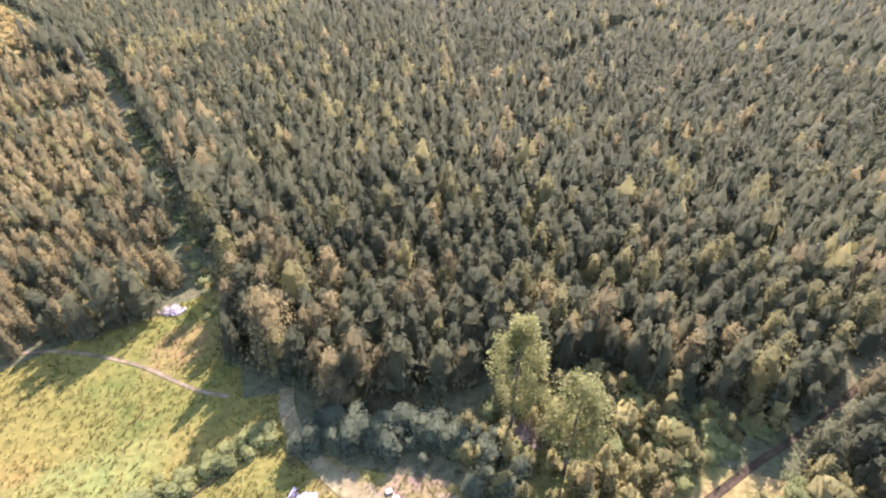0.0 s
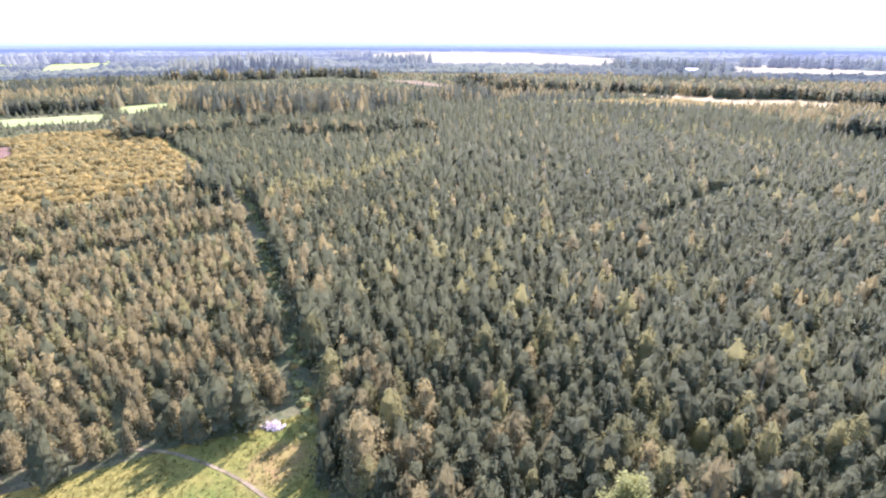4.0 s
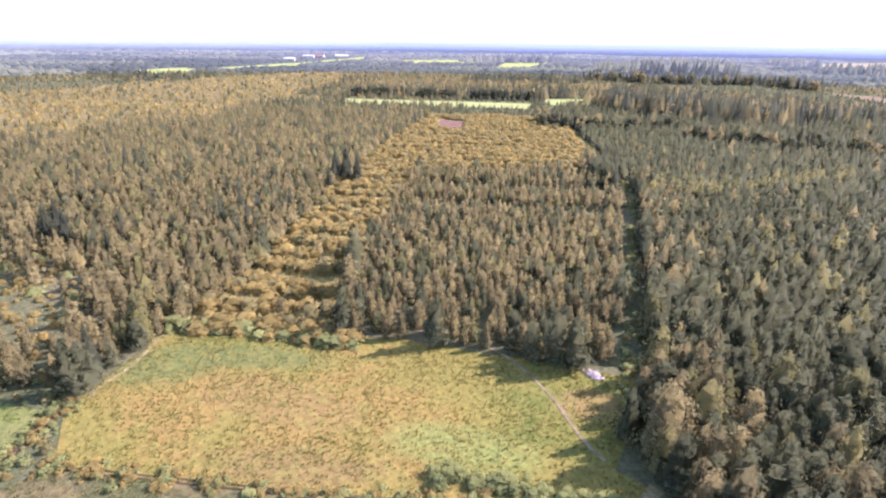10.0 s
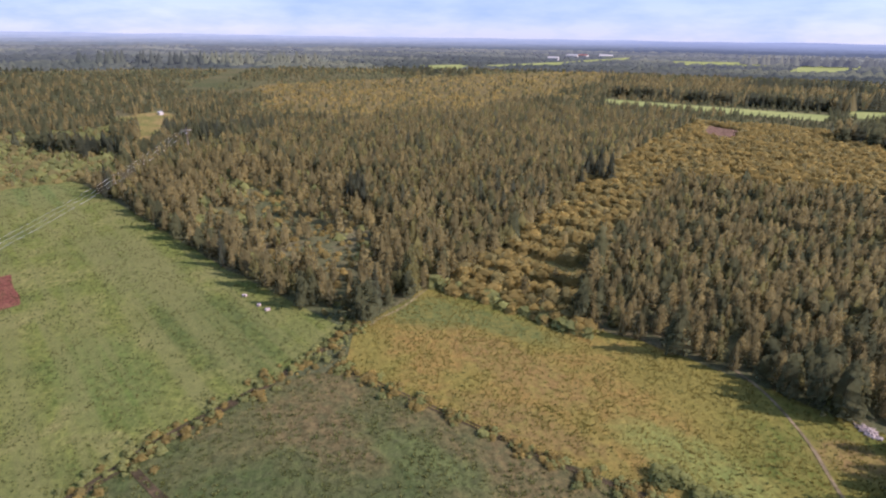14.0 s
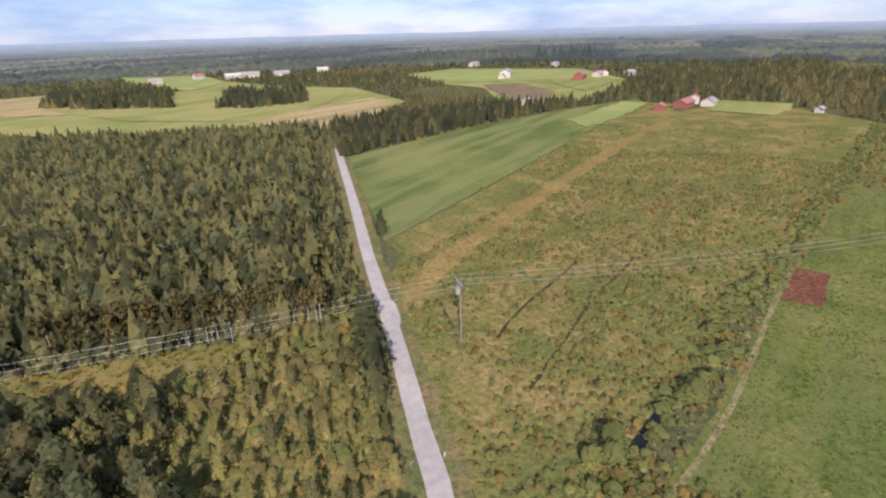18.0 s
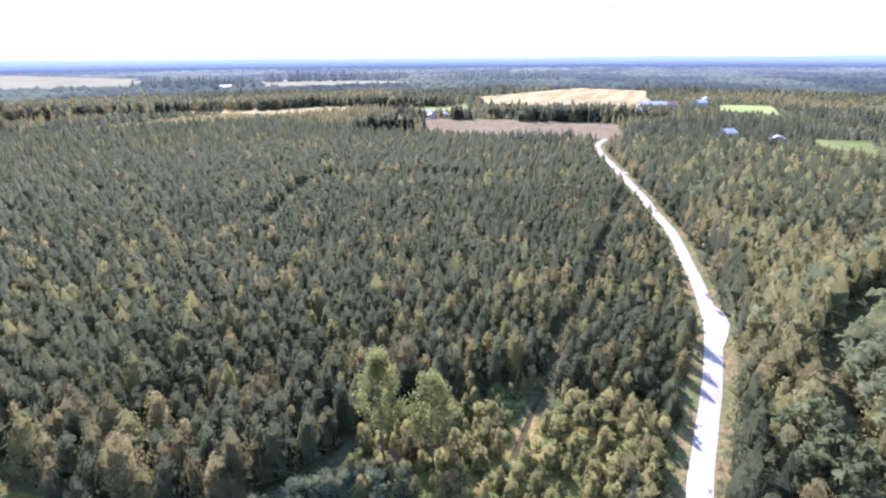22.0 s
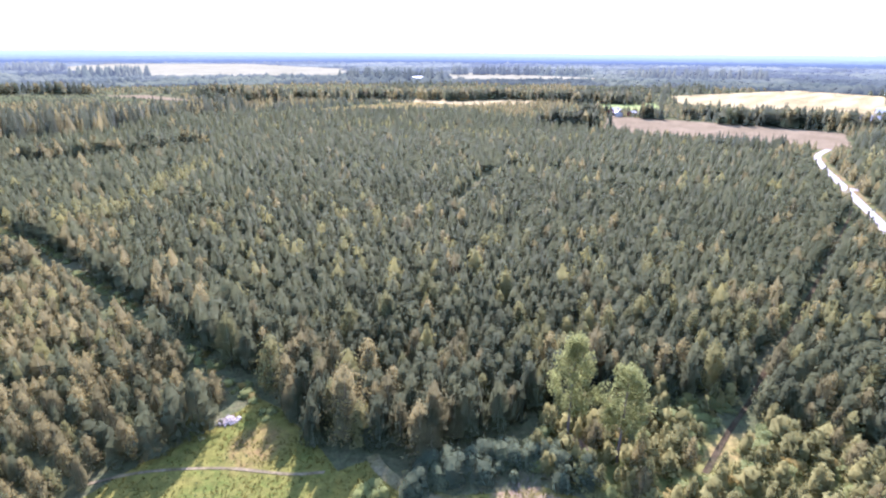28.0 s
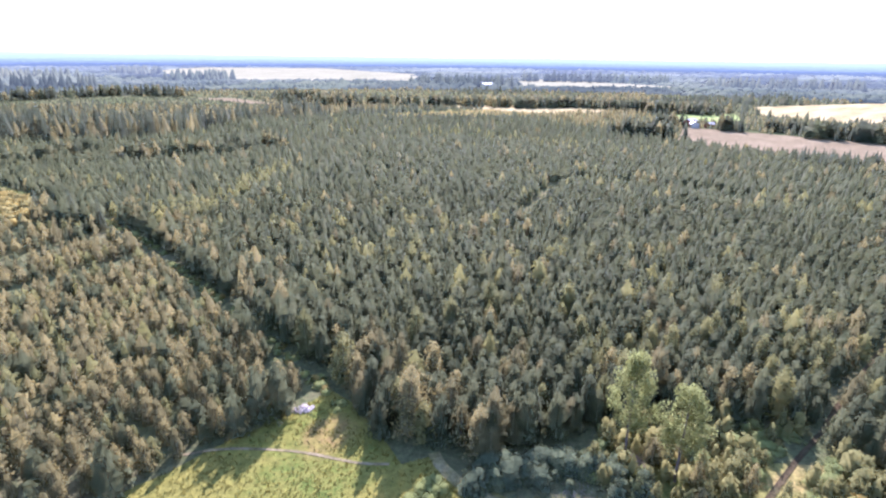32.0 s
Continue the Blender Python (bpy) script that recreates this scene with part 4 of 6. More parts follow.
def join_trees(name, px, py, kind, hgt, tris, core, broad, stems, label, category, seed, level=0.0):
    """Woods that nobody could count, as one mesh."""
    used = [k for k in KINDS if (kind == KINDS.index(k)).any()]
    mats, vs, fs, ms, ns, ts, base = [], [], [], [], [], [], 0
    broad = np.broadcast_to(broad, len(px))
    for k in used:
        crown = CROWN_OF[k]
        mats.append(crown)
        ci = len(mats) - 1
        forms = []
        for q in range(6):
            cv, cf = crown_form(SHAPE_OF.get(k, k), tris if k not in ("willow", "rust", "olive") else max(4, int(tris * 0.6)), seed * 50 + q, core)
            mi = np.full(len(cf), ci)
            if stems and k in STEM_OF:
                sv, sf = stem_form(3, 0.8, 0.011, 0, q)
                if STEM_OF[k] not in mats:
                    mats.append(STEM_OF[k])
                cf, mi = np.vstack([cf, sf + len(cv)]), np.concatenate([mi, np.full(len(sf), mats.index(STEM_OF[k]))])
                cv = np.vstack([cv, sv])
            cn = soft_normals(cv, SHAPE_OF.get(k, k), q) + np.array((0.0, 0.0, level))
            forms.append((cv, cf, mi, cn / np.linalg.norm(cn, axis=1)[:, None]))
        who = np.nonzero(kind == KINDS.index(k))[0]
        pick = rng.integers(0, 6, len(who))
        for q, (cv, cf, mi, cn) in enumerate(forms):
            w = who[pick == q]
            if not len(w):
                continue
            a, s = rng.random(len(w)) * 6.283, hgt[w]
            b = s * broad[w] * rng.uniform(0.85, 1.25, len(w)) * (1.25 if k in ("willow", "rust", "olive") else 1.0)
            x = (cv[None, :, 0] * np.cos(a)[:, None] - cv[None, :, 1] * np.sin(a)[:, None]) * b[:, None] + px[w][:, None]
            y = (cv[None, :, 0] * np.sin(a)[:, None] + cv[None, :, 1] * np.cos(a)[:, None]) * b[:, None] + py[w][:, None]
            zz = cv[None, :, 2] * s[:, None]
            ns.append(np.stack([cn[None, :, 0] * np.cos(a)[:, None] - cn[None, :, 1] * np.sin(a)[:, None], cn[None, :, 0] * np.sin(a)[:, None] + cn[None, :, 1] * np.cos(a)[:, None],
                                np.broadcast_to(cn[None, :, 2], x.shape)], 2).reshape(-1, 3))
            own = np.clip(rng.normal(0, 0.22, len(w)), -0.5, 0.5)
            ts.append(np.repeat(np.stack([own, 0 * own, 0 * own], 1), len(cv), 0))
            vs.append(np.stack([x, y, zz], 2).reshape(-1, 3))
            fs.append((cf[None] + (np.arange(len(w)) * len(cv))[:, None, None]).reshape(-1, 3) + base)
            ms.append(np.tile(mi, len(w)))
            base += len(w) * len(cv)
    ob = new(name, mesh_of(name, np.vstack(vs), np.vstack(fs), mats, np.concatenate(ms), np.vstack(ns), np.vstack(ts)))
    return tagged(ob, label, category, kind="stuff")


NEAR, MIDDLE, OUTER, EDGE, HAZE = 92.0, 195.0, 330.0, 2450.0, 900.0
px, py = scatter(0, NEAR, 2.6)
near = growth(px, py, 2.6)
extra = [scatter(0, 390, 1.45)]
low_zone = zone_of(*extra[0])
low = ((low_zone == 8) | (low_zone == 12)) & (np.hypot(*extra[0]) < 260)
low_x, low_y = extra[0][0][low], extra[0][1][low]
px, py = scatter(NEAR, MIDDLE, 2.75)
middle = growth(px, py, 2.75)
px, py = scatter(MIDDLE, OUTER, 3.2)
outer = growth(px, py, 3.2)

# the trees that the flight passes nearest stand one by one
LABEL = {"olive": ("low olive-yellow bush in rough grass", "bush"), "green": ("slender green birch in a dense young wood", "birch tree"), "pine": ("young grey-green pine in a dense plantation", "pine tree"), "birch": ("slender birch turning olive in late summer", "birch tree"),
         "gold": ("young birch with yellowing leaves", "birch tree"), "spruce": ("dark narrow spruce among pines", "spruce tree"),
         "aspen": ("leafy green aspen with a grey stem", "aspen tree"), "willow": ("rounded grey-green willow bush", "willow bush"),
         "sapling": ("leafy yellow-green sapling in a thicket", "sapling"), "rust": ("low rusty-brown shrub in rough grass", "shrub")}
TREE_NAME = {"olive": "olive_bush", "green": "green_birch_tree", "pine": "pine_tree", "birch": "birch_tree", "gold": "yellow_birch_tree", "spruce": "spruce_tree", "aspen": "aspen_tree", "willow": "willow_bush", "rust": "rusty_shrub", "sapling": "sapling"}


def tree_model(kind, seed, crown_tris, at, height, broad=1.0, label=None, lean=0.0):
    """One tree: an empty at its foot, a trunk and a crown."""
    shape = SHAPE_OF.get(kind, kind)
    root = new(TREE_NAME[kind])
    key = (kind, seed, crown_tris)
    if key not in tree_model.kept:
        cv, cf = crown_form(shape, crown_tris, 900 + seed)
        crown = mesh_of("crown", cv, cf, [CROWN_OF[kind]], None, soft_normals(cv, shape, seed), np.tile((0.0, 1.0, 0.0), (len(cv), 1)))
        if shape == "bush":
            sv, sf = [], []
            for i in range(5):
                v, f = stem_form(4, 0.7, 0.02, 0, seed + i)
                v = v + np.stack([v[:, 2] * math.cos(i * 1.3) * 0.6, v[:, 2] * math.sin(i * 1.3) * 0.6, v[:, 2] * 0], 1)
                sf.append(f + sum(len(q) for q in sv))
                sv.append(v)
            stem = mesh_of("stem", np.vstack(sv), np.vstack(sf), [BARK])
        else:
            sv, sf = stem_form(6, 0.9, 0.012, 5, seed)
            stem = mesh_of("trunk", sv, sf, [STEM_OF[kind]])
        tree_model.kept[key] = crown, stem
    crown, stem = tree_model.kept[key]
    for nm, me in (("stem" if shape == "bush" else "trunk", stem), ("crown", crown)):
        o = new(nm, me)
        o.parent = root
    root.matrix_basis = Matrix.LocRotScale((at[0], at[1], 0), Euler((lean, 0, seed * 2.1 + at[0])), (height * broad, height * broad, height))
    return tagged(root, label or LABEL[kind][0], LABEL[kind][1], group=LABEL[kind][1] + "s of the place")


tree_model.kept = {}
x, y, kind, hgt, zn = near
dist = np.hypot(x - 0, y - 22) * np.where(zn == 4, 0.8, 1.0)
single = np.zeros(len(x), bool)
for k, count in (("pine", 260), ("birch", 220), ("gold", 160), ("spruce", 40), ("green", 240), ("aspen", 40), ("olive", 80), ("willow", 150), ("rust", 60), ("sapling", 120)):
    who = np.nonzero(kind == KINDS.index(k))[0]
    single[who[np.argsort(dist[who])[:count]]] = True
for i in np.nonzero(single)[0]:
    k = KINDS[kind[i]]
    tree_model(k, int(rng.integers(0, 5)), 340 if k not in ("willow", "rust", "olive") else 180, (x[i], y[i]), hgt[i], rng.uniform(0.85, 1.15))
rest = ~single
join_trees("near_woods", x[rest], y[rest], kind[rest], hgt[rest], 160, (6, 4), 1.02, True, "mixed young pine and birch wood round the meadows", "woods", 1)
join_trees("middle_woods", *middle[:4], 40, (5, 2), 1.1, True, "dense young pine and birch wood beyond the meadows", "woods", 2, 0.25)
join_trees("outer_woods", *outer[:4], 12, (5, 2), 1.12, False, "distant mixed wood of pine, birch and spruce", "woods", 3, 0.6)
rings = []
r = OUTER
while r < EDGE:
    s = r / (84 if r < HAZE else 72)
    n = int(2 * math.pi * r / s)
    a = (np.arange(n) + rng.uniform(-1.0, 1.0, n)) * (2 * math.pi / n)
    q = r + rng.uniform(-1.0, 1.0, n) * s
    rings.append((CENTRE[0] + q * np.cos(a), CENTRE[1] + q * np.sin(a)))
    r += s
px, py = np.concatenate([q[0] for q in rings]), np.concatenate([q[1] for q in rings])
far = growth(px, py, 5)
far_d = np.hypot(far[0] - CENTRE[0], far[1] - CENTRE[1])
keep = ~(far[4] == 8) & (far_d < HAZE)
join_trees("far_woods", far[0][keep], far[1][keep], far[2][keep], far[3][keep], 2, (4, 1), 1.15 * (far_d[keep] / 320) ** 0.75, False, "far mixed forest reaching towards the horizon", "forest", 4, 1.0)
keep = ~(far[4] == 8) & (far_d >= HAZE)
belts = [[(-268, 1203), (-158, 1225)], [(-466, 1567), (-365, 1511)], [(197, 1043), (350, 961)], [(484, 1195), (787, 1063)], [(-640, 1180), (-470, 1290)], [(-1010, 1010), (-840, 1180)], [(-560, 900), (-330, 960)], [(760, 900), (980, 760)], [(-700, -820), (-420, -960)], [(300, -1000), (620, -880)], [(-1000, -300), (-1050, 60)]]
bx, by = np.concatenate([np.array([(p[0] + (q[0] - p[0]) * k, p[1] + (q[1] - p[1]) * k) for k in np.linspace(0, 1, 70)]) + rng.normal(0, 11, (70, 2)) for p, q in belts]).T
DISTANCE = (np.concatenate([far[0][keep], bx]), np.concatenate([far[1][keep], by]), np.concatenate([far[3][keep], rng.uniform(12, 18, len(bx))]))

w = wave(low_x, low_y, 0.09, 2.0) + rng.normal(0, 0.5, len(low_x))
ok = w > -0.6
clump = ok & (to_line(low_x, low_y, WATER_DITCH) > 2.0) & (rng.random(len(w)) < np.clip(0.36 + 0.22 * wave(low_x, low_y, 0.16, 3.0), 0.08, 0.6))
for name, who, lo, hi, tris, core, broad, share, label in (("scrub_bushes", ok & ~clump, 0.18, 0.5, 10, (5, 1), 1.7, (0.36, 0.40, 0.24), "low willow scrub covering the overgrown field"),
                                                           ("scrub_clumps", clump, 0.40, 1.0, 36, (6, 3), 1.05, (0.46, 0.34, 0.20), "rounded willow bushes standing in the overgrown field")):
    low_k = np.array([KINDS.index(k) for k in ("willow", "olive", "rust")])[rng.choice(3, int(who.sum()), p=share)]
    join_trees(name, low_x[who], low_y[who], low_k, rng.uniform(lo, hi, int(who.sum())), tris, core, broad, False, label, "scrub", 5)

young = (low_zone == 9) & (rng.random(len(low_zone)) < 0.42)
yx, yy = extra[0][0][young], extra[0][1][young]
yk = np.array([KINDS.index(k) for k in ("gold", "willow", "rust", "sapling")])[rng.choice(4, len(yx), p=(0.2, 0.25, 0.1, 0.45))]
join_trees("young_growth", yx, yy, yk, np.where(np.isin(yk, [KINDS.index("gold"), KINDS.index("sapling")]), rng.uniform(1.8, 4.4, len(yx)), rng.uniform(0.6, 1.6, len(yx))), 70, (5, 3), 1.5, False, "thicket of young yellowing birch and willow", "thicket", 12)
under = np.isin(low_zone, (4, 11)) & (np.hypot(extra[0][0], extra[0][1] + 50) < 105) & (rng.random(len(low_zone)) < 0.30)
ux, uy = extra[0][0][under], extra[0][1][under]
uk = np.array([KINDS.index(k) for k in ("willow", "olive", "sapling")])[rng.choice(3, len(ux), p=(0.35, 0.35, 0.3))]
join_trees("undergrowth", ux, uy, uk, np.where(uk == KINDS.index("sapling"), rng.uniform(2.0, 4.5, len(ux)), rng.uniform(0.8, 2.2, len(ux))), 40, (5, 2), 1.15, False, "leafy bushes and saplings filling the gaps of the birch wood", "undergrowth", 14)
heath = low_zone == 5
hx, hy = extra[0][0][heath], extra[0][1][heath]
row = np.mod(hx * -0.64 + hy * 0.77 + 1.5 * np.sin((hx * 0.70 - hy * 0.71) * 0.2) + rng.normal(0, 0.3, len(hx)), 9.0)
ok = (row > 3.9) & (rng.random(len(hx)) < 0.56)
join_trees("heath_bushes", hx[ok], hy[ok], np.where(rng.random(ok.sum()) < 0.78, KINDS.index("rust"), KINDS.index("olive")), rng.uniform(1.5, 2.7, ok.sum()), 40, (6, 3), 0.95, False, "rounded rusty bushes growing in rows", "bushes", 13)

# ---- land ----
bm = bmesh.new()
bmesh.ops.create_circle(bm, cap_ends=True, segments=96, radius=4900)
bmesh.ops.triangulate(bm, faces=bm.faces[:])
land = tagged(part("ground", bm, FOREST_FLOOR, None), "dark mossy forest floor reaching to the horizon", "ground", kind="structure")
sheet("meadow", MEADOW_MAIN, 0.04, MEADOW, "sunlit yellow-green hay meadow with orange patches", "meadow")
sheet("meadow", MEADOW_FALLOW, 0.03, FALLOW, "rough fallow meadow of brown and green grass", "meadow")
sheet("meadow", MEADOW_GREEN, 0.04, GREEN_MEADOW, "mown green meadow with pale stripes", "meadow")
sheet("scrub_field", SCRUB_FIELD, 0.03, SCRUB, "overgrown field of grass and willow bushes", "field")
sheet("west_scrub", WEST_SCRUB, 0.026, SCRUB, "rough willow scrub at the meadow's far end", "scrub")
sheet("low_birch_land", LOW_BIRCH, 0.02, GOLDEN_BOG, "open land of low golden birch and grass", "bog", rag=8)
sheet("bog", BOG, 0.02, GOLDEN_BOG, "golden open bog far off in the forest", "bog", rag=3)
for poly in FARMLAND:
    sheet("farmland", poly, 0.03, PASTURE, "green open farmland between groves", "field", rag=2)
sheet("scrub_margin", SCRUB_MARGIN, 0.025, SCRUB, "strip of weeds and willow bushes beside the hay field", "field")
sheet("green_field", GREEN_FIELD, 0.04, CROP, "striped green hay field beside the gravel road", "field")
sheet("shrub_strip", SHRUB_STRIP, 0.03, SHRUB_SOIL, "open strip of rusty shrubs and grass", "shrubland")
sheet("roadside_scrub", ROADSIDE, 0.045, SCRUB, "rough grass and bushes beside the gravel road", "scrub")
sheet("gold_strip", GOLD_STRIP, 0.02, GOLDEN_BOG, "strip of low golden birch before a tall forest", "bog", rag=3)
sheet("line_clearing", LINE_CLEARING, 0.03, CLEARING, "grassy clearing kept open under a power line", "clearing")
for i, (nm, m, poly) in enumerate(FAR_FIELDS):
    sheet(nm, poly, 0.05 + 0.012 * i, m, nm.replace("_", " ") + " lying open among distant woods", "field", rag=3)
ribbon("road_verge", ROAD, 7.6, 0.06, VERGE, "grassy brown verge along the gravel road", "verge")
ribbon("road", ROAD, 3.1, 0.10, GRAVEL, "pale dusty gravel road curving through woods", "road", 0.10, rag=0.08)
ribbon("track", smooth([(-50, 50.6), (-44.1, 50.5), (-38.8, 49.3), (-32.5, 47.0), (-25.3, 43.1), (-21.1, 41.8)], 1.0), 0.46, 0.09, PATH_SOIL, "trodden dirt path across the meadow", "path")
ribbon("track", smooth([(-14.6, 42.5), (-14.4, 40.2), (-13.1, 36.9), (-10.5, 33.2), (-6.7, 29.3), (-2.4, 26), (1.5, 23), (8, 17), (16, 6), (24, -1)], 1.0), 1.8, 0.09, DIRT, "worn dirt track between grass and shrubs", "track")
ribbon("track", smooth([(-190, -110), (-150, -93), (-105, -74.5), (-65, -55.2), (-44, -47.3), (-36, -45), (-24, -40)]), 0.9, 0.09, DIRT, "grassy wheel track along the water ditch", "track")
ribbon("dry_strip", BARE_STRIP, 5.0, 0.055, DRY_GRASS, "worn strip of dry orange-brown grass and peat", "strip", rag=0.9)
for i in range(26):
    x, y = BARE_STRIP[int(i * (len(BARE_STRIP) - 1) / 25)]
    a, b = rng.uniform(1.6, 4.6), rng.uniform(1.2, 2.4)
    blob = []
    for q in range(14):
        u, k = q * 2 * math.pi / 14, rng.uniform(0.7, 1.25)
        ex, ey = a * k * math.cos(u), b * k * math.sin(u)
        blob.append((x + rng.normal(0, 0.1) + ex * 0.85 - ey * 0.53, y + ex * 0.53 + ey * 0.85))
    sheet("soil_patch", blob, 0.06 + 0.004 * i, DRY_GRASS, "bare orange-brown peat soil among weeds", "soil patch", rag=0.7)
sheet("red_bed", [(-117.2, -79.3), (-120.1, -73.4), (-103.8, -65.9), (-100.1, -71.6)], 0.09, RED_BED, "rusty red patch of bare soil in the meadow", "soil patch")
for line, w in ((HEDGE_DITCH, 0.8), (DITCH_A, 1.6), (DITCH_B, 1.0), (CUT_A, 0.8)):
    ribbon("ditch", line, w, 0.10, DITCH, "narrow dark drainage ditch with overgrown banks", "ditch", -0.07, rag=0.5)
ribbon("ditch", WATER_DITCH, 0.9, 0.085, DITCH, "narrow dark drainage ditch with overgrown banks", "ditch", -0.05, rag=0.6)
ribbon("water_ditch", [q for q in WATER_DITCH if q[0] > -62], 1.5, 0.10, WATER, "still dark water in a straight drainage ditch", "ditch", -0.02, rag=0.5)

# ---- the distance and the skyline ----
def haze_glow_mat(w, glow_tint=(0.445, 0.47, 0.525)):
    """Country a kilometre and more off; its bright haze is painted as emission."""
    m, n, l, p = node_mat("far_haze_glow")
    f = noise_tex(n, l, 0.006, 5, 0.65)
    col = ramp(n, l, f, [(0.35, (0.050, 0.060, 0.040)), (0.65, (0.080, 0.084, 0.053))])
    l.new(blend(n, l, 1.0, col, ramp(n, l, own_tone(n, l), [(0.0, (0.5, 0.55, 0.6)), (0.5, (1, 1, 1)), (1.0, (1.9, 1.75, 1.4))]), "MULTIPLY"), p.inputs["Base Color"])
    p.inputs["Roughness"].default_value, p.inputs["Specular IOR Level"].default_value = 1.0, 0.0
    # this glow stands in for light scattered on the way; w strengthens it
    p.inputs["Emission Color"].default_value, p.inputs["Emission Strength"].default_value = (*glow_tint, 1), 0.022 + 0.30 * w
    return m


a = np.arange(120) * 2 * np.pi / 120
inner, outer_rim = np.stack([900 * np.cos(a), 900 * np.sin(a), 0 * a + 0.011], 1), np.stack([2500 * np.cos(a), 2500 * np.sin(a), 0 * a + 0.011], 1)
i, j = np.arange(120), (np.arange(120) + 1) % 120
tagged(new("backdrop", mesh_of("backdrop", np.concatenate([inner, outer_rim]), np.stack([i, i + 120, j + 120, j], 1), [haze_glow_mat(0.1)])), "forest floor of the far country with painted haze", "distance", kind="structure")
x, y, h = DISTANCE
cv, cf = crown_form("pine", 1, 77, (4, 1))
far_r = np.hypot(x - CENTRE[0], y - CENTRE[1])
s = rng.uniform(0.85, 1.2, len(x)) * far_r / 72 / 0.25
spire = (rng.random(len(x)) < 0.10) | (np.arange(len(x)) >= len(x) - len(bx))
s[spire], h[spire] = s[spire] * 0.45, np.maximum(h[spire] * 1.4, 8.0)
v = np.stack([cv[None, :, 0] * s[:, None] + x[:, None], cv[None, :, 1] * s[:, None] + y[:, None], cv[None, :, 2] * h[:, None]], 2).reshape(-1, 3)
f = (cf[None] + (np.arange(len(x)) * len(cv))[:, None, None]).reshape(-1, 3)
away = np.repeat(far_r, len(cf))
up = np.tile(np.array([(2.4 * q[0], 2.4 * q[1], 0.8) for q in cv]), (len(x), 1))
own = np.repeat(np.clip(0.9 * (parcel(x, y, 330, 120)[1] - 0.5) + rng.normal(0, 0.08, len(x)), -0.5, 0.5), len(cv))
# four distance bands, each farther one with a stronger painted haze
tagged(new("backdrop", mesh_of("backdrop", v, f, [haze_glow_mat(0.05), haze_glow_mat(0.14), haze_glow_mat(0.26), haze_glow_mat(0.40)], np.digitize(away, (1100, 1400, 1850)), up / np.linalg.norm(up, axis=1)[:, None], np.stack([own, 0 * own, 0 * own], 1))), "far forest with painted haze more than a kilometre off", "distance", kind="structure")
# skyline rings: blue haze painted as glow, stronger ring by ring outwards
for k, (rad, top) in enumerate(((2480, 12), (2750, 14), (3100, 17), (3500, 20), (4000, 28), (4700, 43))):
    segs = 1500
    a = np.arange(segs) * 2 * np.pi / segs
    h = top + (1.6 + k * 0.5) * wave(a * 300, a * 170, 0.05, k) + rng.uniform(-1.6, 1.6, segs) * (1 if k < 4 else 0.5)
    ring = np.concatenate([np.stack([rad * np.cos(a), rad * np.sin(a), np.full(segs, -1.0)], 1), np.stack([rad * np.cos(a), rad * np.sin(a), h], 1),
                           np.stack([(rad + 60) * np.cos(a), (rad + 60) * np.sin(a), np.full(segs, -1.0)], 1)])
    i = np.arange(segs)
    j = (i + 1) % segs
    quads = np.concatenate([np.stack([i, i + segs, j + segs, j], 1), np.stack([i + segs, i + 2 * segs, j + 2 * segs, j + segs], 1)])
    tagged(new("backdrop", mesh_of("backdrop", ring, quads, [haze_glow_mat(0.50 + 0.22 * k, (0.38, 0.455, 0.57))])), "line of forest on the horizon, glowing blue as haze", "horizon", kind="structure")

# ---- singled-out trees and bushes ----
def special(kind, x, y, h, broad, tris, seed, label):
    ob = tree_model(kind, seed, tris, (x, y), h, broad, label)
    return ob


special("aspen", 10.4, 34.3, 17.2, 1.0, 8000, 11, "tall bright-leaved aspen standing over the clearing edge")
special("aspen", 14.9, 29.4, 14.6, 1.2, 7000, 12, "broad tall aspen beside dry pinkish brush")
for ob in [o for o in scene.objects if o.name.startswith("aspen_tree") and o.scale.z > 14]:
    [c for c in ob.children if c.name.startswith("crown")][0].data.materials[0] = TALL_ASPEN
special("birch", -16.6, 47.4, 12.2, 1.15, 900, 13, "tall old birch at the corner of the pine plantation")
special("spruce", 1.2, 42.8, 6.9, 1.1, 500, 14, "small fading spruce in the shade of the plantation")
special("gold", -2.9, 75.6, 8.2, 1.2, 500, 15, "bright yellowing birch among grey-green pines")
special("gold", -92.7, 8.1, 9.3, 1.0, 500, 16, "golden birch at the edge of the pine wood")
special("willow", 88.4, -114.9, 3.0, 1.1, 500, 18, "dark rounded willow bush in the power line clearing")
special("willow", 73.2, -142.6, 2.6, 1.2, 500, 18, "dark rounded willow bush in the power line clearing")
special("willow", -36.8, 56.4, 2.9, 0.9, 500, 17, "pale silvery willow bush in the wood's shade")
for x, y, h in ((-8.5, 40.5, 8.5), (-6.2, 41.5, 7.6), (-7.6, 38.6, 6.0), (-3.0, 42.0, 7.0)):
    special("birch", x, y, h, 1.25, 600, 18, "leafy birch at the edge of the dark willows")
for x, y, h in ((-163.3, 97.5, 13.5), (-166.5, 95, 12.5), (-158.5, 99, 12), (-152, 4, 12.5), (-155, 6.5, 12), (-149, 7, 11)):
    special("spruce", x, y, h, 1.5, 420, 19, "dark broad spruce above the lighter birches")
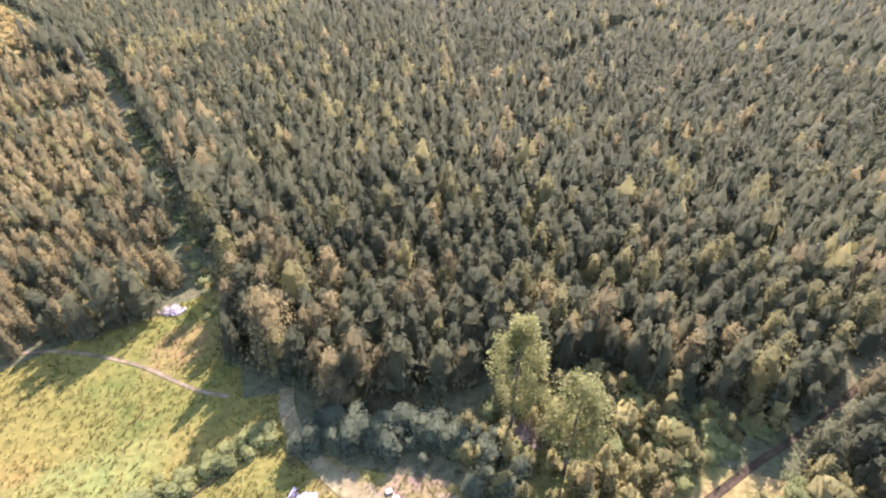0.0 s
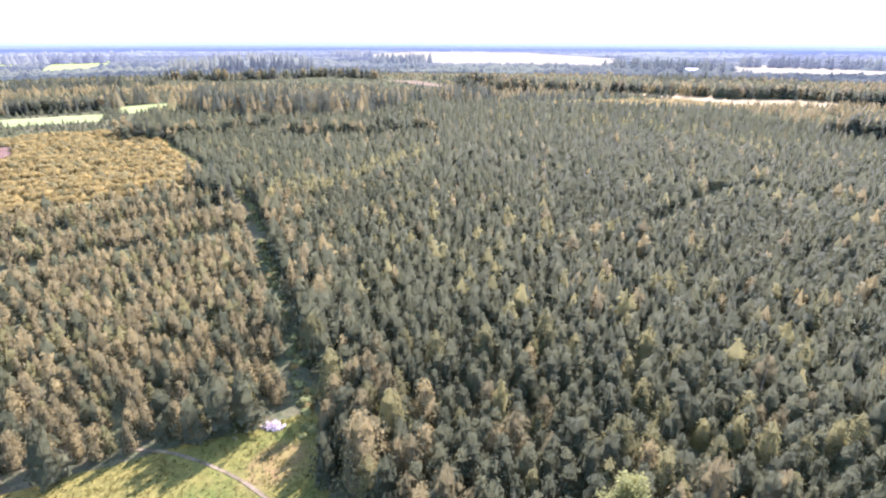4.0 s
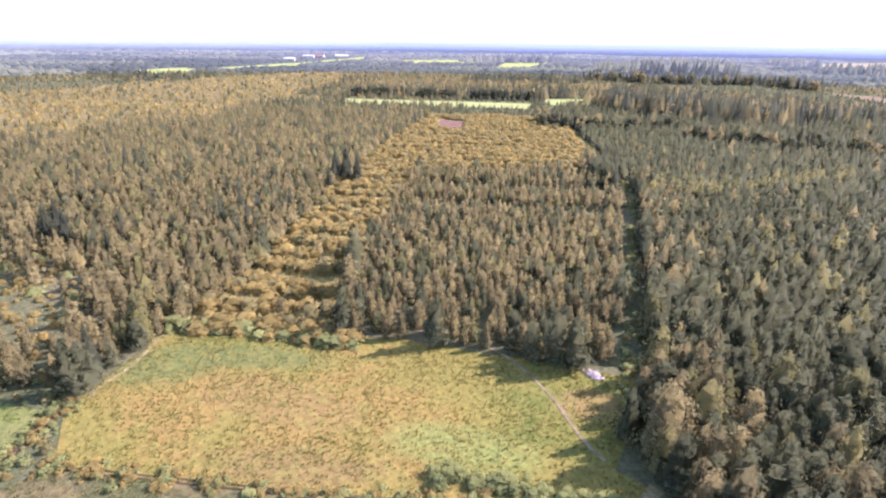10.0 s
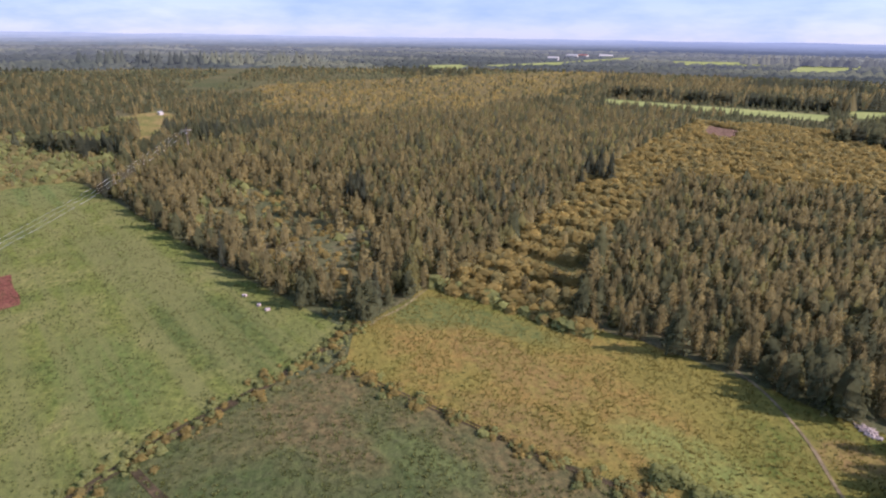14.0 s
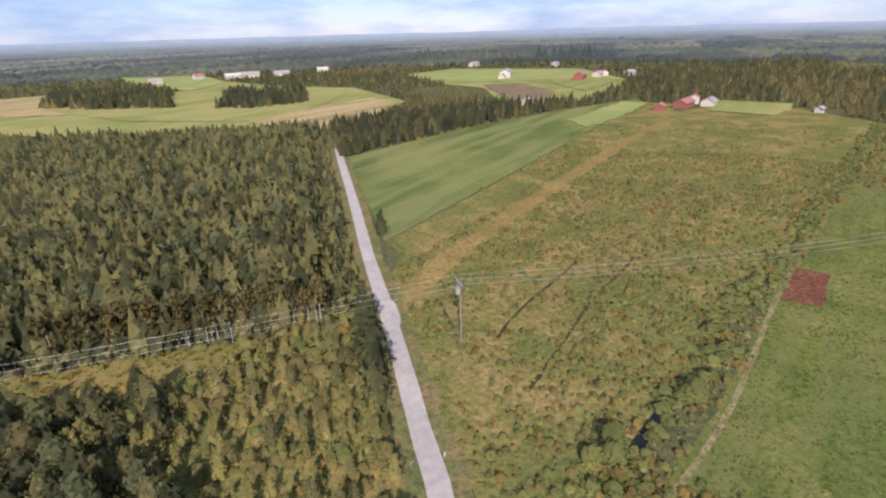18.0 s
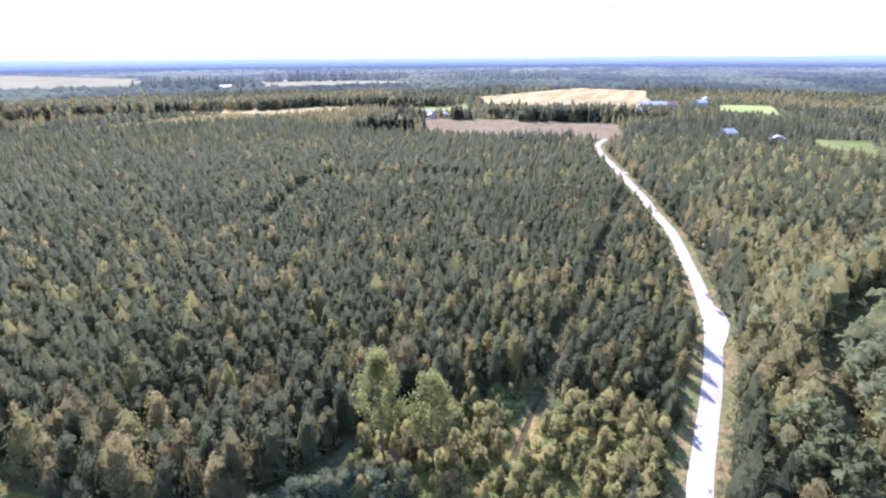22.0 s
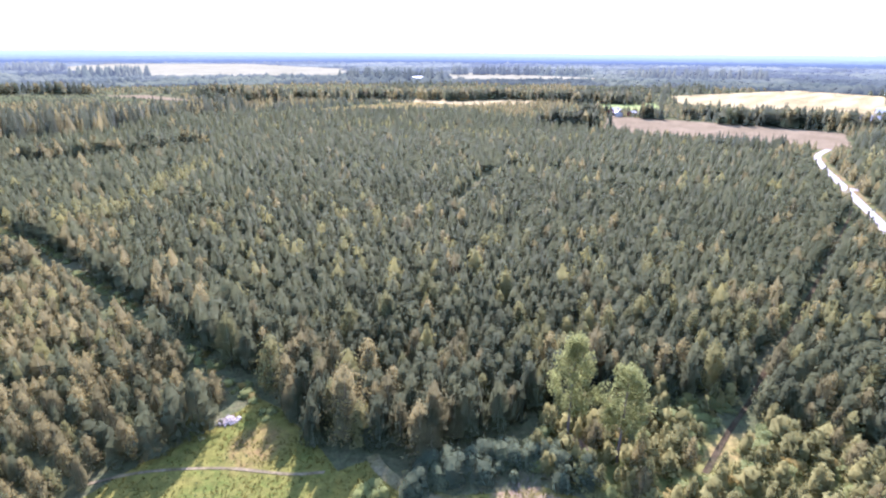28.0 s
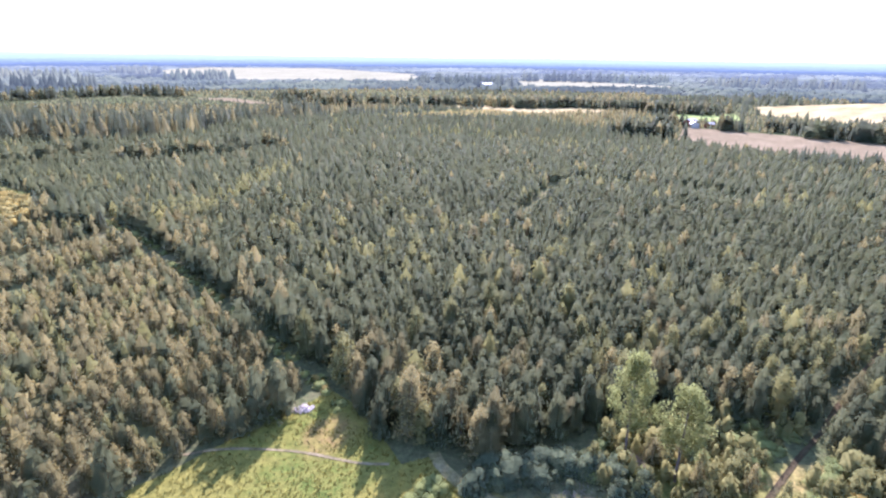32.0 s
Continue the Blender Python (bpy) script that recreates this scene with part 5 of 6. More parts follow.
for x, y, h, b in ((-60.6, -58.5, 3.6, 0.9), (-61.9, -60, 2.6, 1.0), (-42.9, -56.0, 4.4, 0.8), (-41.2, -54.2, 3.4, 0.9), (-39.0, -55.3, 2.8, 1.0), (89.6, -117.0, 2.6, 1.2), (92.0, -115.4, 2.0, 1.2), (74.3, -144.3, 3.0, 1.1)):
    special("willow", x, y, h, b, 420, 21, "large dark willow bush standing alone in grass")
for i in range(64):
    a = (i + rng.random()) / 64
    x, y = -10.6 + 19.0 * a + rng.normal(0, 0.5), 34.6 + 1.8 * math.sin(a * 3.0) - 3.0 * a * a + rng.normal(0, 1.3)
    bush = special("willow", x, y, rng.uniform(1.8, 3.9) * (1 - 0.25 * a), rng.uniform(0.65, 0.95), 420, 22 + i % 4, "silvery willow in a thicket along the yard's edge")
    [c for c in bush.children if c.name.startswith("crown")][0].data.materials[0] = SILVER
for i in range(64):
    a = (i + rng.random()) / 64
    special("willow", -33.5 + 18.6 * a + rng.normal(0, 0.7), 24.6 + 12.4 * a + rng.normal(0, 0.7), rng.uniform(0.9, 1.7), rng.uniform(0.9, 1.3), 260, 26 + i % 3, "bushy green willow hedge along the meadow ditch")


for x, y, h in ((5.6, 28.4, 2.6), (7.6, 31.0, 2.9), (8.8, 27.6, 3.0), (10.6, 29.8, 2.7), (7.0, 29.4, 2.4), (9.6, 31.8, 2.2)):
    bush = special("willow", x, y, h, 0.85, 420, 29, "dense dark willow bush in the shade of an aspen")
    [c for c in bush.children if c.name.startswith("crown")][0].data.materials[0] = SILVER


def bush_row(name, line, count, spread, low, high, share, label, seed):
    """Low bushes along a ditch, as one growth."""
    line = smooth(line, 1.0) if len(line) < 12 else line
    pick = rng.integers(0, len(line), count)
    pts = np.array(line)[pick] + rng.normal(0, spread, (count, 2))
    kinds = np.where(rng.random(count) < share, KINDS.index("rust"), KINDS.index("willow"))
    join_trees(name, pts[:, 0], pts[:, 1], kinds, rng.uniform(low, high, count), 60, (6, 3), 1.15, False, label, "bushes", seed)


bush_row("ditch_bushes", DITCH_A, 260, 1.3, 0.25, 0.8, 0.5, "brown and green willow bushes lining a ditch", 6)
bush_row("ditch_bushes", HEDGE_DITCH[:-3], 300, 0.8, 0.25, 0.8, 0.6, "low rusty bushes along the meadow ditch", 7)
bush_row("ditch_bushes", WATER_DITCH, 640, 1.6, 0.4, 1.7, 0.12, "green willow bushes on the banks of the water ditch", 8)
bush_row("strip_bushes", smooth(GAP_STRIP, 1.5), 420, 0.9, 0.3, 1.1, 0.2, "low growth in the drainage strip between woods", 10)
bush_row("edge_bushes", [(-92, 13), (-80, 24), (-66, 33)], 90, 1.2, 0.9, 2.0, 0.7, "rounded rusty bushes at the meadow's upper edge", 11)


# ---- grass of the meadows ----
def tufts(name, poly, count, low, high, material, label, seed, holes=()):
    r = np.random.default_rng(seed)
    xs, ys = [p[0] for p in poly], [p[1] for p in poly]
    x, y = r.uniform(min(xs), max(xs), count * 2), r.uniform(min(ys), max(ys), count * 2)
    ok = inside(x, y, poly)
    ok &= (wave(x, y, 0.35, seed) + r.normal(0, 0.5, len(x))) > -0.1
    for line, w in holes:
        ok &= to_line(x, y, line) > w
    x, y = x[ok][:count], y[ok][:count]
    n = len(x)
    h, a = r.uniform(low, high, n), r.random(n) * 6.283
    vs, k = [], 5
    for i in range(k):
        b = a + i * 6.283 / k + r.normal(0, 0.25, n)
        w = h * r.uniform(0.5, 0.9, n)
        foot = np.stack([x + 0.15 * w * np.cos(b), y + 0.15 * w * np.sin(b), np.full(n, 0.03)], 1)
        side = np.stack([-np.sin(b), np.cos(b), np.zeros(n)], 1) * (w * 0.42)[:, None]
        tip = np.stack([x + w * 0.9 * np.cos(b), y + w * 0.9 * np.sin(b), h * r.uniform(0.6, 1.0, n)], 1)
        vs.append(np.stack([foot - side, foot + side, tip], 1))
    v = np.concatenate(vs).reshape(-1, 3)
    tagged(new(name, mesh_of(name, v, np.arange(len(v)).reshape(-1, 3), [material])), label, "grass", kind="stuff")


PATHS = (([(-44.1, 50.5), (-38.8, 49.3), (-32.5, 47.0), (-25.3, 43.1), (-21.1, 41.8)], 0.6), ([(-14.4, 40.2), (-13.1, 36.9), (-10.5, 33.2), (-6.7, 29.3), (-2.4, 26)], 1.1))
tufts("grass_tufts", MEADOW_MAIN, 24000, 0.08, 0.34, GRASS_TUFT, "dry yellow grass tufts of the hay meadow", 31, PATHS)
tufts("grass_tufts", MEADOW_MAIN, 5000, 0.08, 0.34, GREEN_TUFT, "green grass tufts of the hay meadow", 32, PATHS)
tufts("grass_tufts", MEADOW_FALLOW, 8000, 0.12, 0.45, GREEN_TUFT, "coarse grass tufts of the fallow meadow", 33)
tufts("grass_tufts", MEADOW_GREEN, 26000, 0.12, 0.36, GREEN_TUFT, "green grass tufts of the mown meadow", 34)
tufts("grass_tufts", LINE_CLEARING[:13] + LINE_CLEARING[-6:], 9000, 0.25, 0.9, GRASS_TUFT, "rough grass of the power line clearing", 35)

# ---- gravel widenings, spur and yard ----
cx, cy = rng.uniform(-20, 215, 5200), rng.uniform(-175, -84, 5200)
ok = inside(cx, cy, LINE_CLEARING)
edge = np.minimum(to_line(cx, cy, LINE_CLEARING[:13]), to_line(cx, cy, LINE_CLEARING[-6:]))
ok &= rng.random(5200) < np.clip(0.8 - edge / 6, 0.06, 0.8)
kinds = np.array([KINDS.index(k) for k in ("willow", "rust", "sapling")])[rng.choice(3, int(ok.sum()), p=(0.6, 0.25, 0.15))]
join_trees("clearing_bushes", cx[ok], cy[ok], kinds, rng.uniform(0.4, 1.6, int(ok.sum())), 40, (5, 2), 1.2, False, "low willow and birch bushes of the power line clearing", "bushes", 51)
sheet("turnout", [(-27.6, -94.5), (-29.6, -97), (-31.2, -100.5), (-32.2, -104), (-32.6, -107), (-32.4, -110.5), (-31.6, -113.5), (-30.0, -108)], 0.13, GRAVEL, "gravel passing place beside the road", "turnout", rag=0.3)
sheet("turnout", [(74, 17.5), (80, 19.0), (85.5, 20.6), (90.5, 24.2), (93, 29), (84, 24)], 0.13, GRAVEL, "gravel passing place on the road's bend", "turnout", rag=0.3)
ribbon("spur_road", smooth([(199, 117.5), (204, 114.5), (211, 112), (222, 112)]), 4.0, 0.15, GRAVEL, "short gravel side road leading to houses", "road", 0.05, rag=0.1)
ribbon("highway", smooth([(455, 35), (520, 0), (620, -35), (800, -62), (990, -82), (1250, -105)]), 9.0, 0.10, GRAVEL, "pale straight highway far off in the forest", "road", rag=0.05)
sheet("brush_patch", [(9.4, 36.2), (12.6, 35.8), (13.6, 32.6), (11.6, 33)], 0.11, DEAD_BRUSH, "patch of dry pinkish brush under an aspen", "brush", rag=1.2)
sheet("weeds_patch", [(6.5, 34), (26, 30), (48, 24), (40, 9), (24, 6), (9, 16)], 0.02, SCRUB, "rough weeds with young yellow growth", "weeds", rag=1.0)


def box(bm, size, at, rz=0.0, rx=0.0, bevel=0.0):
    r = bmesh.ops.create_cube(bm, size=1.0)
    bmesh.ops.scale(bm, vec=size, verts=r["verts"])
    if bevel:
        e = list({k for v in r["verts"] for k in v.link_edges})
        b = bmesh.ops.bevel(bm, geom=e, offset=bevel, segments=1, affect="EDGES")
        vs = list({v for f in b["faces"] for v in f.verts} | {v for v in r["verts"] if v.is_valid})
    else:
        vs = r["verts"]
    bmesh.ops.rotate(bm, verts=vs, cent=(0, 0, 0), matrix=Euler((rx, 0, rz)).to_matrix())
    bmesh.ops.translate(bm, vec=at, verts=vs)
    return vs


# rubble heap at the meadow's corner
heap = tagged(new("rubble_heap"), "heap of pale pinkish stones and broken boards in grass", "rubble heap")
heap.location, heap.scale = (-32.3, 56.9, 0), (0.75, 0.75, 0.6)
stone_forms = []
for q in range(5):
    bm = bmesh.new()
    bmesh.ops.create_icosphere(bm, subdivisions=1, radius=0.34)
    for v in bm.verts:
        v.co *= 1 + 0.45 * noise.noise(v.co * 3 + Vector((q * 7, 0, 0)))
    me = bpy.data.meshes.new("stone")
    bm.to_mesh(me)
    bm.free()
    me.materials.append(ROCK)
    stone_forms.append(me)
for i in range(110):
    s = new("stone", stone_forms[i % 5])
    s.parent = heap
    d = rng.random() ** 0.6
    a = rng.random() * 6.283
    s.location = (2.3 * d * math.cos(a), 1.3 * d * math.sin(a), 0.75 * (1 - d) * rng.random() + 0.12)
    s.rotation_euler = (a, d * 3, i)
    s.scale = (rng.uniform(0.5, 1.3), rng.uniform(0.5, 1.1), rng.uniform(0.4, 0.9))
for i in range(12):
    bm = bmesh.new()
    box(bm, (rng.uniform(0.8, 1.9), 0.14, 0.05), (rng.normal(0, 1.0), rng.normal(0, 0.6), rng.uniform(0.4, 0.9)), rng.random() * 3, rng.normal(0, 0.3))
    part("board", bm, ROCK, heap, "splintered pale board")

# stack of boards, sheets and oddments by the track
stack = tagged(new("board_stack"), "untidy stack of long sun-bleached boards on grass", "board stack")
stack.location = (-12.6, 27.6, 0)
for layer in range(4):
    for i in range(8):
        bm = bmesh.new()
        box(bm, (rng.uniform(2.2, 3.4), 0.20, 0.06), (rng.normal(0, 0.18), -0.85 + i * 0.24 + rng.normal(0, 0.03), 0.12 + layer * 0.09), 1.05 + rng.normal(0, 0.07), 0, 0.006)
        part("board", bm, WOOD if (i + layer) % 3 else PALE_BOARD, stack)
for k in (-0.9, 0.9):
    bm = bmesh.new()
    box(bm, (0.12, 2.2, 0.10), (k * 0.5, k * 0.87, 0.05), 1.05, 0, 0.006)
    part("bearer", bm, WOOD, stack)


def slab(name, x, y, w, d, h, turn, material, label, category, z=0.0):
    bm = bmesh.new()
    box(bm, (w, d, h), (0, 0, h / 2), 0, 0, min(0.04, h / 4))
    for v in bm.verts:
        v.co.z += 0.05 * noise.noise(v.co * 1.5) if v.co.z > h * 0.6 else 0
    ob = part(name, bm, material, None)
    ob.location, ob.rotation_euler = (x, y, z), (0, 0, turn)
    return tagged(ob, label, category)


sheets = tagged(new("sheet_stack"), "loose white sheets piled beside the board stack", "sheet stack")
sheets.location = (-10.6, 28.2, 0)
for i in range(7):
    bm = bmesh.new()
    box(bm, (rng.uniform(0.9, 1.6), rng.uniform(1.0, 1.7), 0.07), (rng.normal(0, 0.16), rng.normal(0, 0.2), 0.08 + i * 0.085), 0.35 + rng.normal(0, 0.22), 0.02 * i, 0.01)
    part("sheet", bm, PALE_BOARD, sheets)
ribbon("bank", smooth([(-78.3, -2.9), (-80.5, -0.5), (-83.2, 3.9), (-87.8, 8.7), (-92.9, 13.8)], 1.0), 0.55, 0.10, DIRT, "bare rusty bank along the meadow's end", "bank")
for x, y in ((-21.8, -85.0), (-23.0, -65.0)):
    slab("road_marker", x, y, 0.22, 0.22, 0.7, 0.3, WHITE_PAINT, "short white marker post beside the gravel road", "marker post", 0.06)
slab("trailer", -377, -87, 5.0, 2.4, 2.0, 0.4, WHITE_PAINT, "pale trailer parked in a forest clearing", "trailer", 0.06)
slab("pallet", -4.6, 25.9, 1.0, 1.3, 0.16, 0.5, WHITE_PAINT, "pale board lying flat by the dirt track", "board", 0.12)
slab("pallet", -2.7, 28.9, 0.65, 0.5, 0.25, 0.3, WHITE_PAINT, "small white crate in the grass", "crate", 0.04)
slab("pallet", -2.0, 28.2, 0.7, 0.55, 0.22, -0.4, WHITE_PAINT, "small white crate in the grass", "crate", 0.04)
slab("pallet", -7.6, 25.9, 0.5, 0.4, 0.2, 0.4, WHITE_PAINT, "small pale crate in the grass", "crate", 0.04)
bm = bmesh.new()
bmesh.ops.create_grid(bm, x_segments=18, y_segments=14, size=0.5)
for v in bm.verts:
    d = min(1.0, 2 * v.co.xy.length)
    w = 0.82 + 0.35 * noise.noise((v.co.x * 3, v.co.y * 3, 5))
    v.co = Vector((v.co.x * 3.4 * w, v.co.y * 2.7 * w, 0.05 + 1.25 * (1 - d * d) * (0.8 + 0.6 * noise.noise((v.co.x * 5, v.co.y * 5, 2)))))
tarp = part("tarpaulin", bm, TARP, None)
tarp.location, tarp.rotation_euler = (3.7, 25.6, 0), (0, 0, 0.5)
tagged(tarp, "blue-grey tarpaulin drawn over a heap by the brush", "tarpaulin")

# dead twigs in the brush, marker posts
for cx, cy in ((1.0, 30.2), (11.5, 34.6)):
    twigs = tagged(new("dead_brush"), "dry leafless pinkish twigs standing in a patch", "brush")
    twigs.location = (cx, cy, 0)
    for i in range(110):
        sv, sf = stem_form(3, 1.0, 0.02, 2, i % 6)
        s = rng.uniform(0.4, 1.1)
        px0, py0 = rng.normal(0, 1.3), rng.normal(0, 1.1)
        lean = rng.normal(0, 0.35, 2)
        if "twig%d" % (i % 6) not in tree_model.kept:
            tree_model.kept["twig%d" % (i % 6)] = mesh_of("twig", sv, sf, [DEAD_WOOD])
        o = new("twig", tree_model.kept["twig%d" % (i % 6)])
        o.parent = twigs
        o.matrix_basis = Matrix.LocRotScale((px0, py0, 0), Euler((lean[0], lean[1], i)), (s, s, s))
for x, y in ((-21.7, -85.1), (-22.8, -65.0)):
    post = tagged(new("marker_post"), "small white plate on a short wooden post by the road", "marker post", group="marker posts")
    post.location = (x + 0.9 if y < -80 else x + 4.4, y, 0)
    bm = bmesh.new()
    box(bm, (0.09, 0.09, 1.0), (0, 0, 0.5), 0, 0, 0.01)
    part("post", bm, WOOD, post)
    bm = bmesh.new()
    box(bm, (0.55, 0.05, 0.42), (0, -0.08, 0.95), 0.6, -0.5, 0.01)
    part("plate", bm, WHITE_PAINT, post, "white painted plate")
for x, y in ((-89.1, -20.7), (-96.4, -25.1), (-91.5, -22.3)):
    slab("pale_boulder", x, y, 0.9, 0.6, 0.45, x, ROCK, "pale boulder at the meadow's edge", "boulder", 0.0)

for i in range(9):
    slab("pale_boulder", 104 + 7.2 * i + rng.normal(0, 1.5), 186.5 - 5.4 * i + rng.normal(0, 0.6), rng.uniform(0.8, 1.7), rng.uniform(0.6, 1.0), rng.uniform(0.4, 0.8), i, ROCK, "pale boulder lying in the cut through the plantation", "boulder", 0.0)

# ---- power line ----
POLES = [(-235, -52), (-37.6, -88.0), (76.7, -101.1), (205, -122.5), (345, -138), (500, -153)]
TOP = 12.4
for i, (x, y) in enumerate(POLES):
    a, b = POLES[max(0, i - 1)], POLES[min(len(POLES) - 1, i + 1)]
    turn = math.atan2(b[1] - a[1], b[0] - a[0])
    pole = tagged(new("power_pole"), "slim weathered wooden power pole with one crossarm", "power pole", group="power poles")
    pole.matrix_basis = pose(x, y, 0, 0, 0, math.degrees(turn))
    bm = bmesh.new()
    bmesh.ops.create_cone(bm, cap_ends=True, segments=10, radius1=0.15, radius2=0.09, depth=TOP + 0.6)
    bmesh.ops.translate(bm, vec=(0, 0, TOP / 2 - 0.0), verts=bm.verts)
    part("post", bm, WOOD, pole)
    bm = bmesh.new()
    box(bm, (0.14, 4.2, 0.16), (0.2, 0, TOP - 0.6), 0, 0, 0.01)
    part("crossarm", bm, PALE_BOARD, pole, "pale weathered crossarm")
    for k in (-1, 1):
        bm = bmesh.new()
        box(bm, (0.08, 2.1, 0.08), (0.18, k * 0.8, TOP - 1.35), 0, k * 0.75)
        part("brace", bm, PALE_BOARD, pole)
    for k in (-2.0, 0.0, 2.0):
        bm = bmesh.new()
        for q, rad in ((0.0, 0.07), (0.1, 0.10), (0.2, 0.07), (0.28, 0.05)):
            c = bmesh.ops.create_cone(bm, cap_ends=True, segments=8, radius1=rad, radius2=rad * 0.7, depth=0.1)
            bmesh.ops.translate(bm, vec=(0.2, k, TOP - 0.45 + q), verts=c["verts"])
        part("insulator", bm, CERAMIC, pole, "brown porcelain insulator")
drum = [o for o in scene.objects if o.name.startswith("power_pole")][1]
bm = bmesh.new()
box(bm, (0.7, 0.9, 1.1), (0.5, 0, TOP - 2.2), 0, 0, 0.08)
part("transformer", bm, GREY_ROOF, drum, "grey transformer box")
for line in ([(-41.1, -104.4), (-39.6, -98), (-38.5, -92)], [(-44, -86), (-47.8, -89.2), (-56.5, -94.6), (-66.7, -99.8), (-78, -106)], [(-40, -71), (-46.1, -74.9), (-54.3, -80.1), (-67.2, -88.6), (-79.9, -95.1), (-100, -106)]):
    ribbon("ditch", smooth(line, 1.0), 0.55, 0.10, DITCH, "narrow dark ditch across the overgrown field", "ditch", -0.05, rag=0.9)
for i, (a, b) in enumerate(zip(POLES, POLES[1:])):
    d = Vector((b[0] - a[0], b[1] - a[1], 0)).normalized()
    side = Vector((-d.y, d.x, 0))
    for k in (-2.0, 0.0, 2.0):
        p, q = Vector((*a, TOP - 0.15)) + side * k, Vector((*b, TOP - 0.15)) + side * k
        sag = 0.00012 * (q - p).length ** 2
        cu = bpy.data.curves.new("power_wire", "CURVE")
        cu.dimensions, cu.bevel_depth, cu.bevel_resolution = "3D", 0.011, 1
        sp = cu.splines.new("POLY")
        sp.points.add(24)
        for j in range(25):
            t = j / 24
            c = p.lerp(q, t)
            sp.points[j].co = (c.x, c.y, c.z - 4 * sag * t * (1 - t), 1)
        cu.materials.append(WIRE)
        tagged(new("power_wire", cu), "sagging bare aluminium power line wire", "wire", group="power line wires")

# ---- pale-stemmed birches along the clearing ----
def edge_birches(count, line, spread, tall):
    line = smooth(line, 1.0)
    for i in range(count):
        x, y = line[int(rng.integers(0, len(line)))]
        h = rng.uniform(*tall)
        root = new("edge_birch_tree")
        key = "edge%d" % (i % 5)
        if key not in tree_model.kept:
            cv, cf = crown_form("aspen", 320, 700 + i)
            cn = soft_normals(cv, "aspen", i)
            sv, sf = stem_form(5, 0.92, 0.0105, 4, i)
            tree_model.kept[key] = mesh_of("crown", cv, cf, [BIRCH], None, cn, np.tile((0.0, 1.0, 0.0), (len(cv), 1))), mesh_of("trunk", sv, sf, [WHITE_BARK])
        crown, stem = tree_model.kept[key]
        for nm, me in (("trunk", stem), ("crown", crown)):
            o = new(nm, me)
            o.parent = root
        root.matrix_basis = Matrix.LocRotScale((x + rng.normal(0, spread), y + rng.normal(0, spread), 0), Euler((0, 0, i)), (h * 0.8, h * 0.8, h))
        tagged(root, "tall birch with a bare white stem at the clearing", "birch tree", group="birches along the clearing")


edge_birches(105, [(-18, -105), (-8, -108), (14, -112), (48, -117), (57, -133)], 1.0, (8.5, 11.0))
edge_birches(48, [(63, -148), (69, -163), (85, -175), (102, -164), (114, -150)], 1.0, (9.0, 11.5))
edge_birches(26, [(118, -148), (140, -134), (205, -139)], 1.2, (8.0, 11.0))
for x, y, h in ((33.7, -112.5, 8.5), (-13, -112, 8.0), (-11.5, -110, 7.0)):
    sv, sf = stem_form(7, 1.0, 0.018, 9, int(h * 10))
    snag = new("dead_snag", mesh_of("dead_snag", sv, sf, [WHITE_BARK]))
    snag.matrix_basis = Matrix.LocRotScale((x, y, 0), Euler((0, 0.06, x)), (h * 1.2, h * 1.2, h))
    tagged(snag, "bleached leafless dead trunk among pines", "dead tree")


# ---- shelter belts and groves of tall trees among the far fields ----
def grove(line, count, spread, low, high, share, label, seed):
    line = smooth(line, 2.0)
    pts = np.array(line)[rng.integers(0, len(line), count)] + rng.normal(0, spread, (count, 2))
    kinds = np.where(rng.random(count) < share, KINDS.index("spruce"), np.where(rng.random(count) < 0.6, KINDS.index("pine"), KINDS.index("birch")))
    join_trees("grove", pts[:, 0], pts[:, 1], kinds, rng.uniform(low, high, count), 30, (5, 3), 1.25, False, label, "grove", seed)


grove([(324, 328), (345, 320), (362, 313)], 40, 3.5, 9, 14, 0.7, "dark spruces growing in a belt between fields", 41)
grove([(333, 285), (345, 272), (355, 260), (386, 238)], 120, 4.5, 10, 16, 0.7, "tall dark trees in a belt between fields", 42)
grove([(292, 345), (300, 328)], 18, 3.0, 10, 14, 0.8, "dark spruces round a farmyard", 43)
grove([(262, 372), (272, 362)], 16, 3.5, 9, 13, 0.6, "dark trees behind a farmyard", 44)
grove([(190, 326), (205, 318), (222, 309)], 70, 4.0, 10, 15, 0.8, "dark spruce grove at the brown field's end", 45)
grove([(390, 247), (402, 226), (415, 212)], 40, 4.0, 9, 14, 0.6, "dark trees round the houses by the field", 46)
grove([(-278, -116), (-262, -104), (-253, -88)], 64, 4.5, 6, 10, 0.7, "dark clump of spruces beyond the green meadow", 48)
grove([(-213, 280), (-182, 274), (-158, 284), (-140, 308)], 70, 4.5, 8, 12, 0.25, "olive birches standing at the end of the open strip", 49)
grove([(-117, 288), (-90, 290), (-42, 310)], 90, 5.0, 8, 12.5, 0.35, "mixed tall trees at the end of the open strip", 52)
grove([(-436, 282), (-370, 335), (-302, 390)], 170, 4.5, 9, 12.5, 0.85, "dark straight forest edge behind the lime strip", 53)
grove([(203, 546), (276, 538), (310, 497), (335, 461), (383, 439)], 150, 7.0, 10, 15, 0.5, "tall ragged trees between far fields", 54)
grove([(-40, 704), (0, 655), (35, 620)], 80, 7.0, 11, 16, 0.5, "tall ragged forest edge beyond the plantation", 55)
grove([(-444, 690), (-338, 704), (-262, 780), (-170, 760)], 190, 9.0, 11, 16, 0.7, "dark spruce wood beyond young pines", 56)
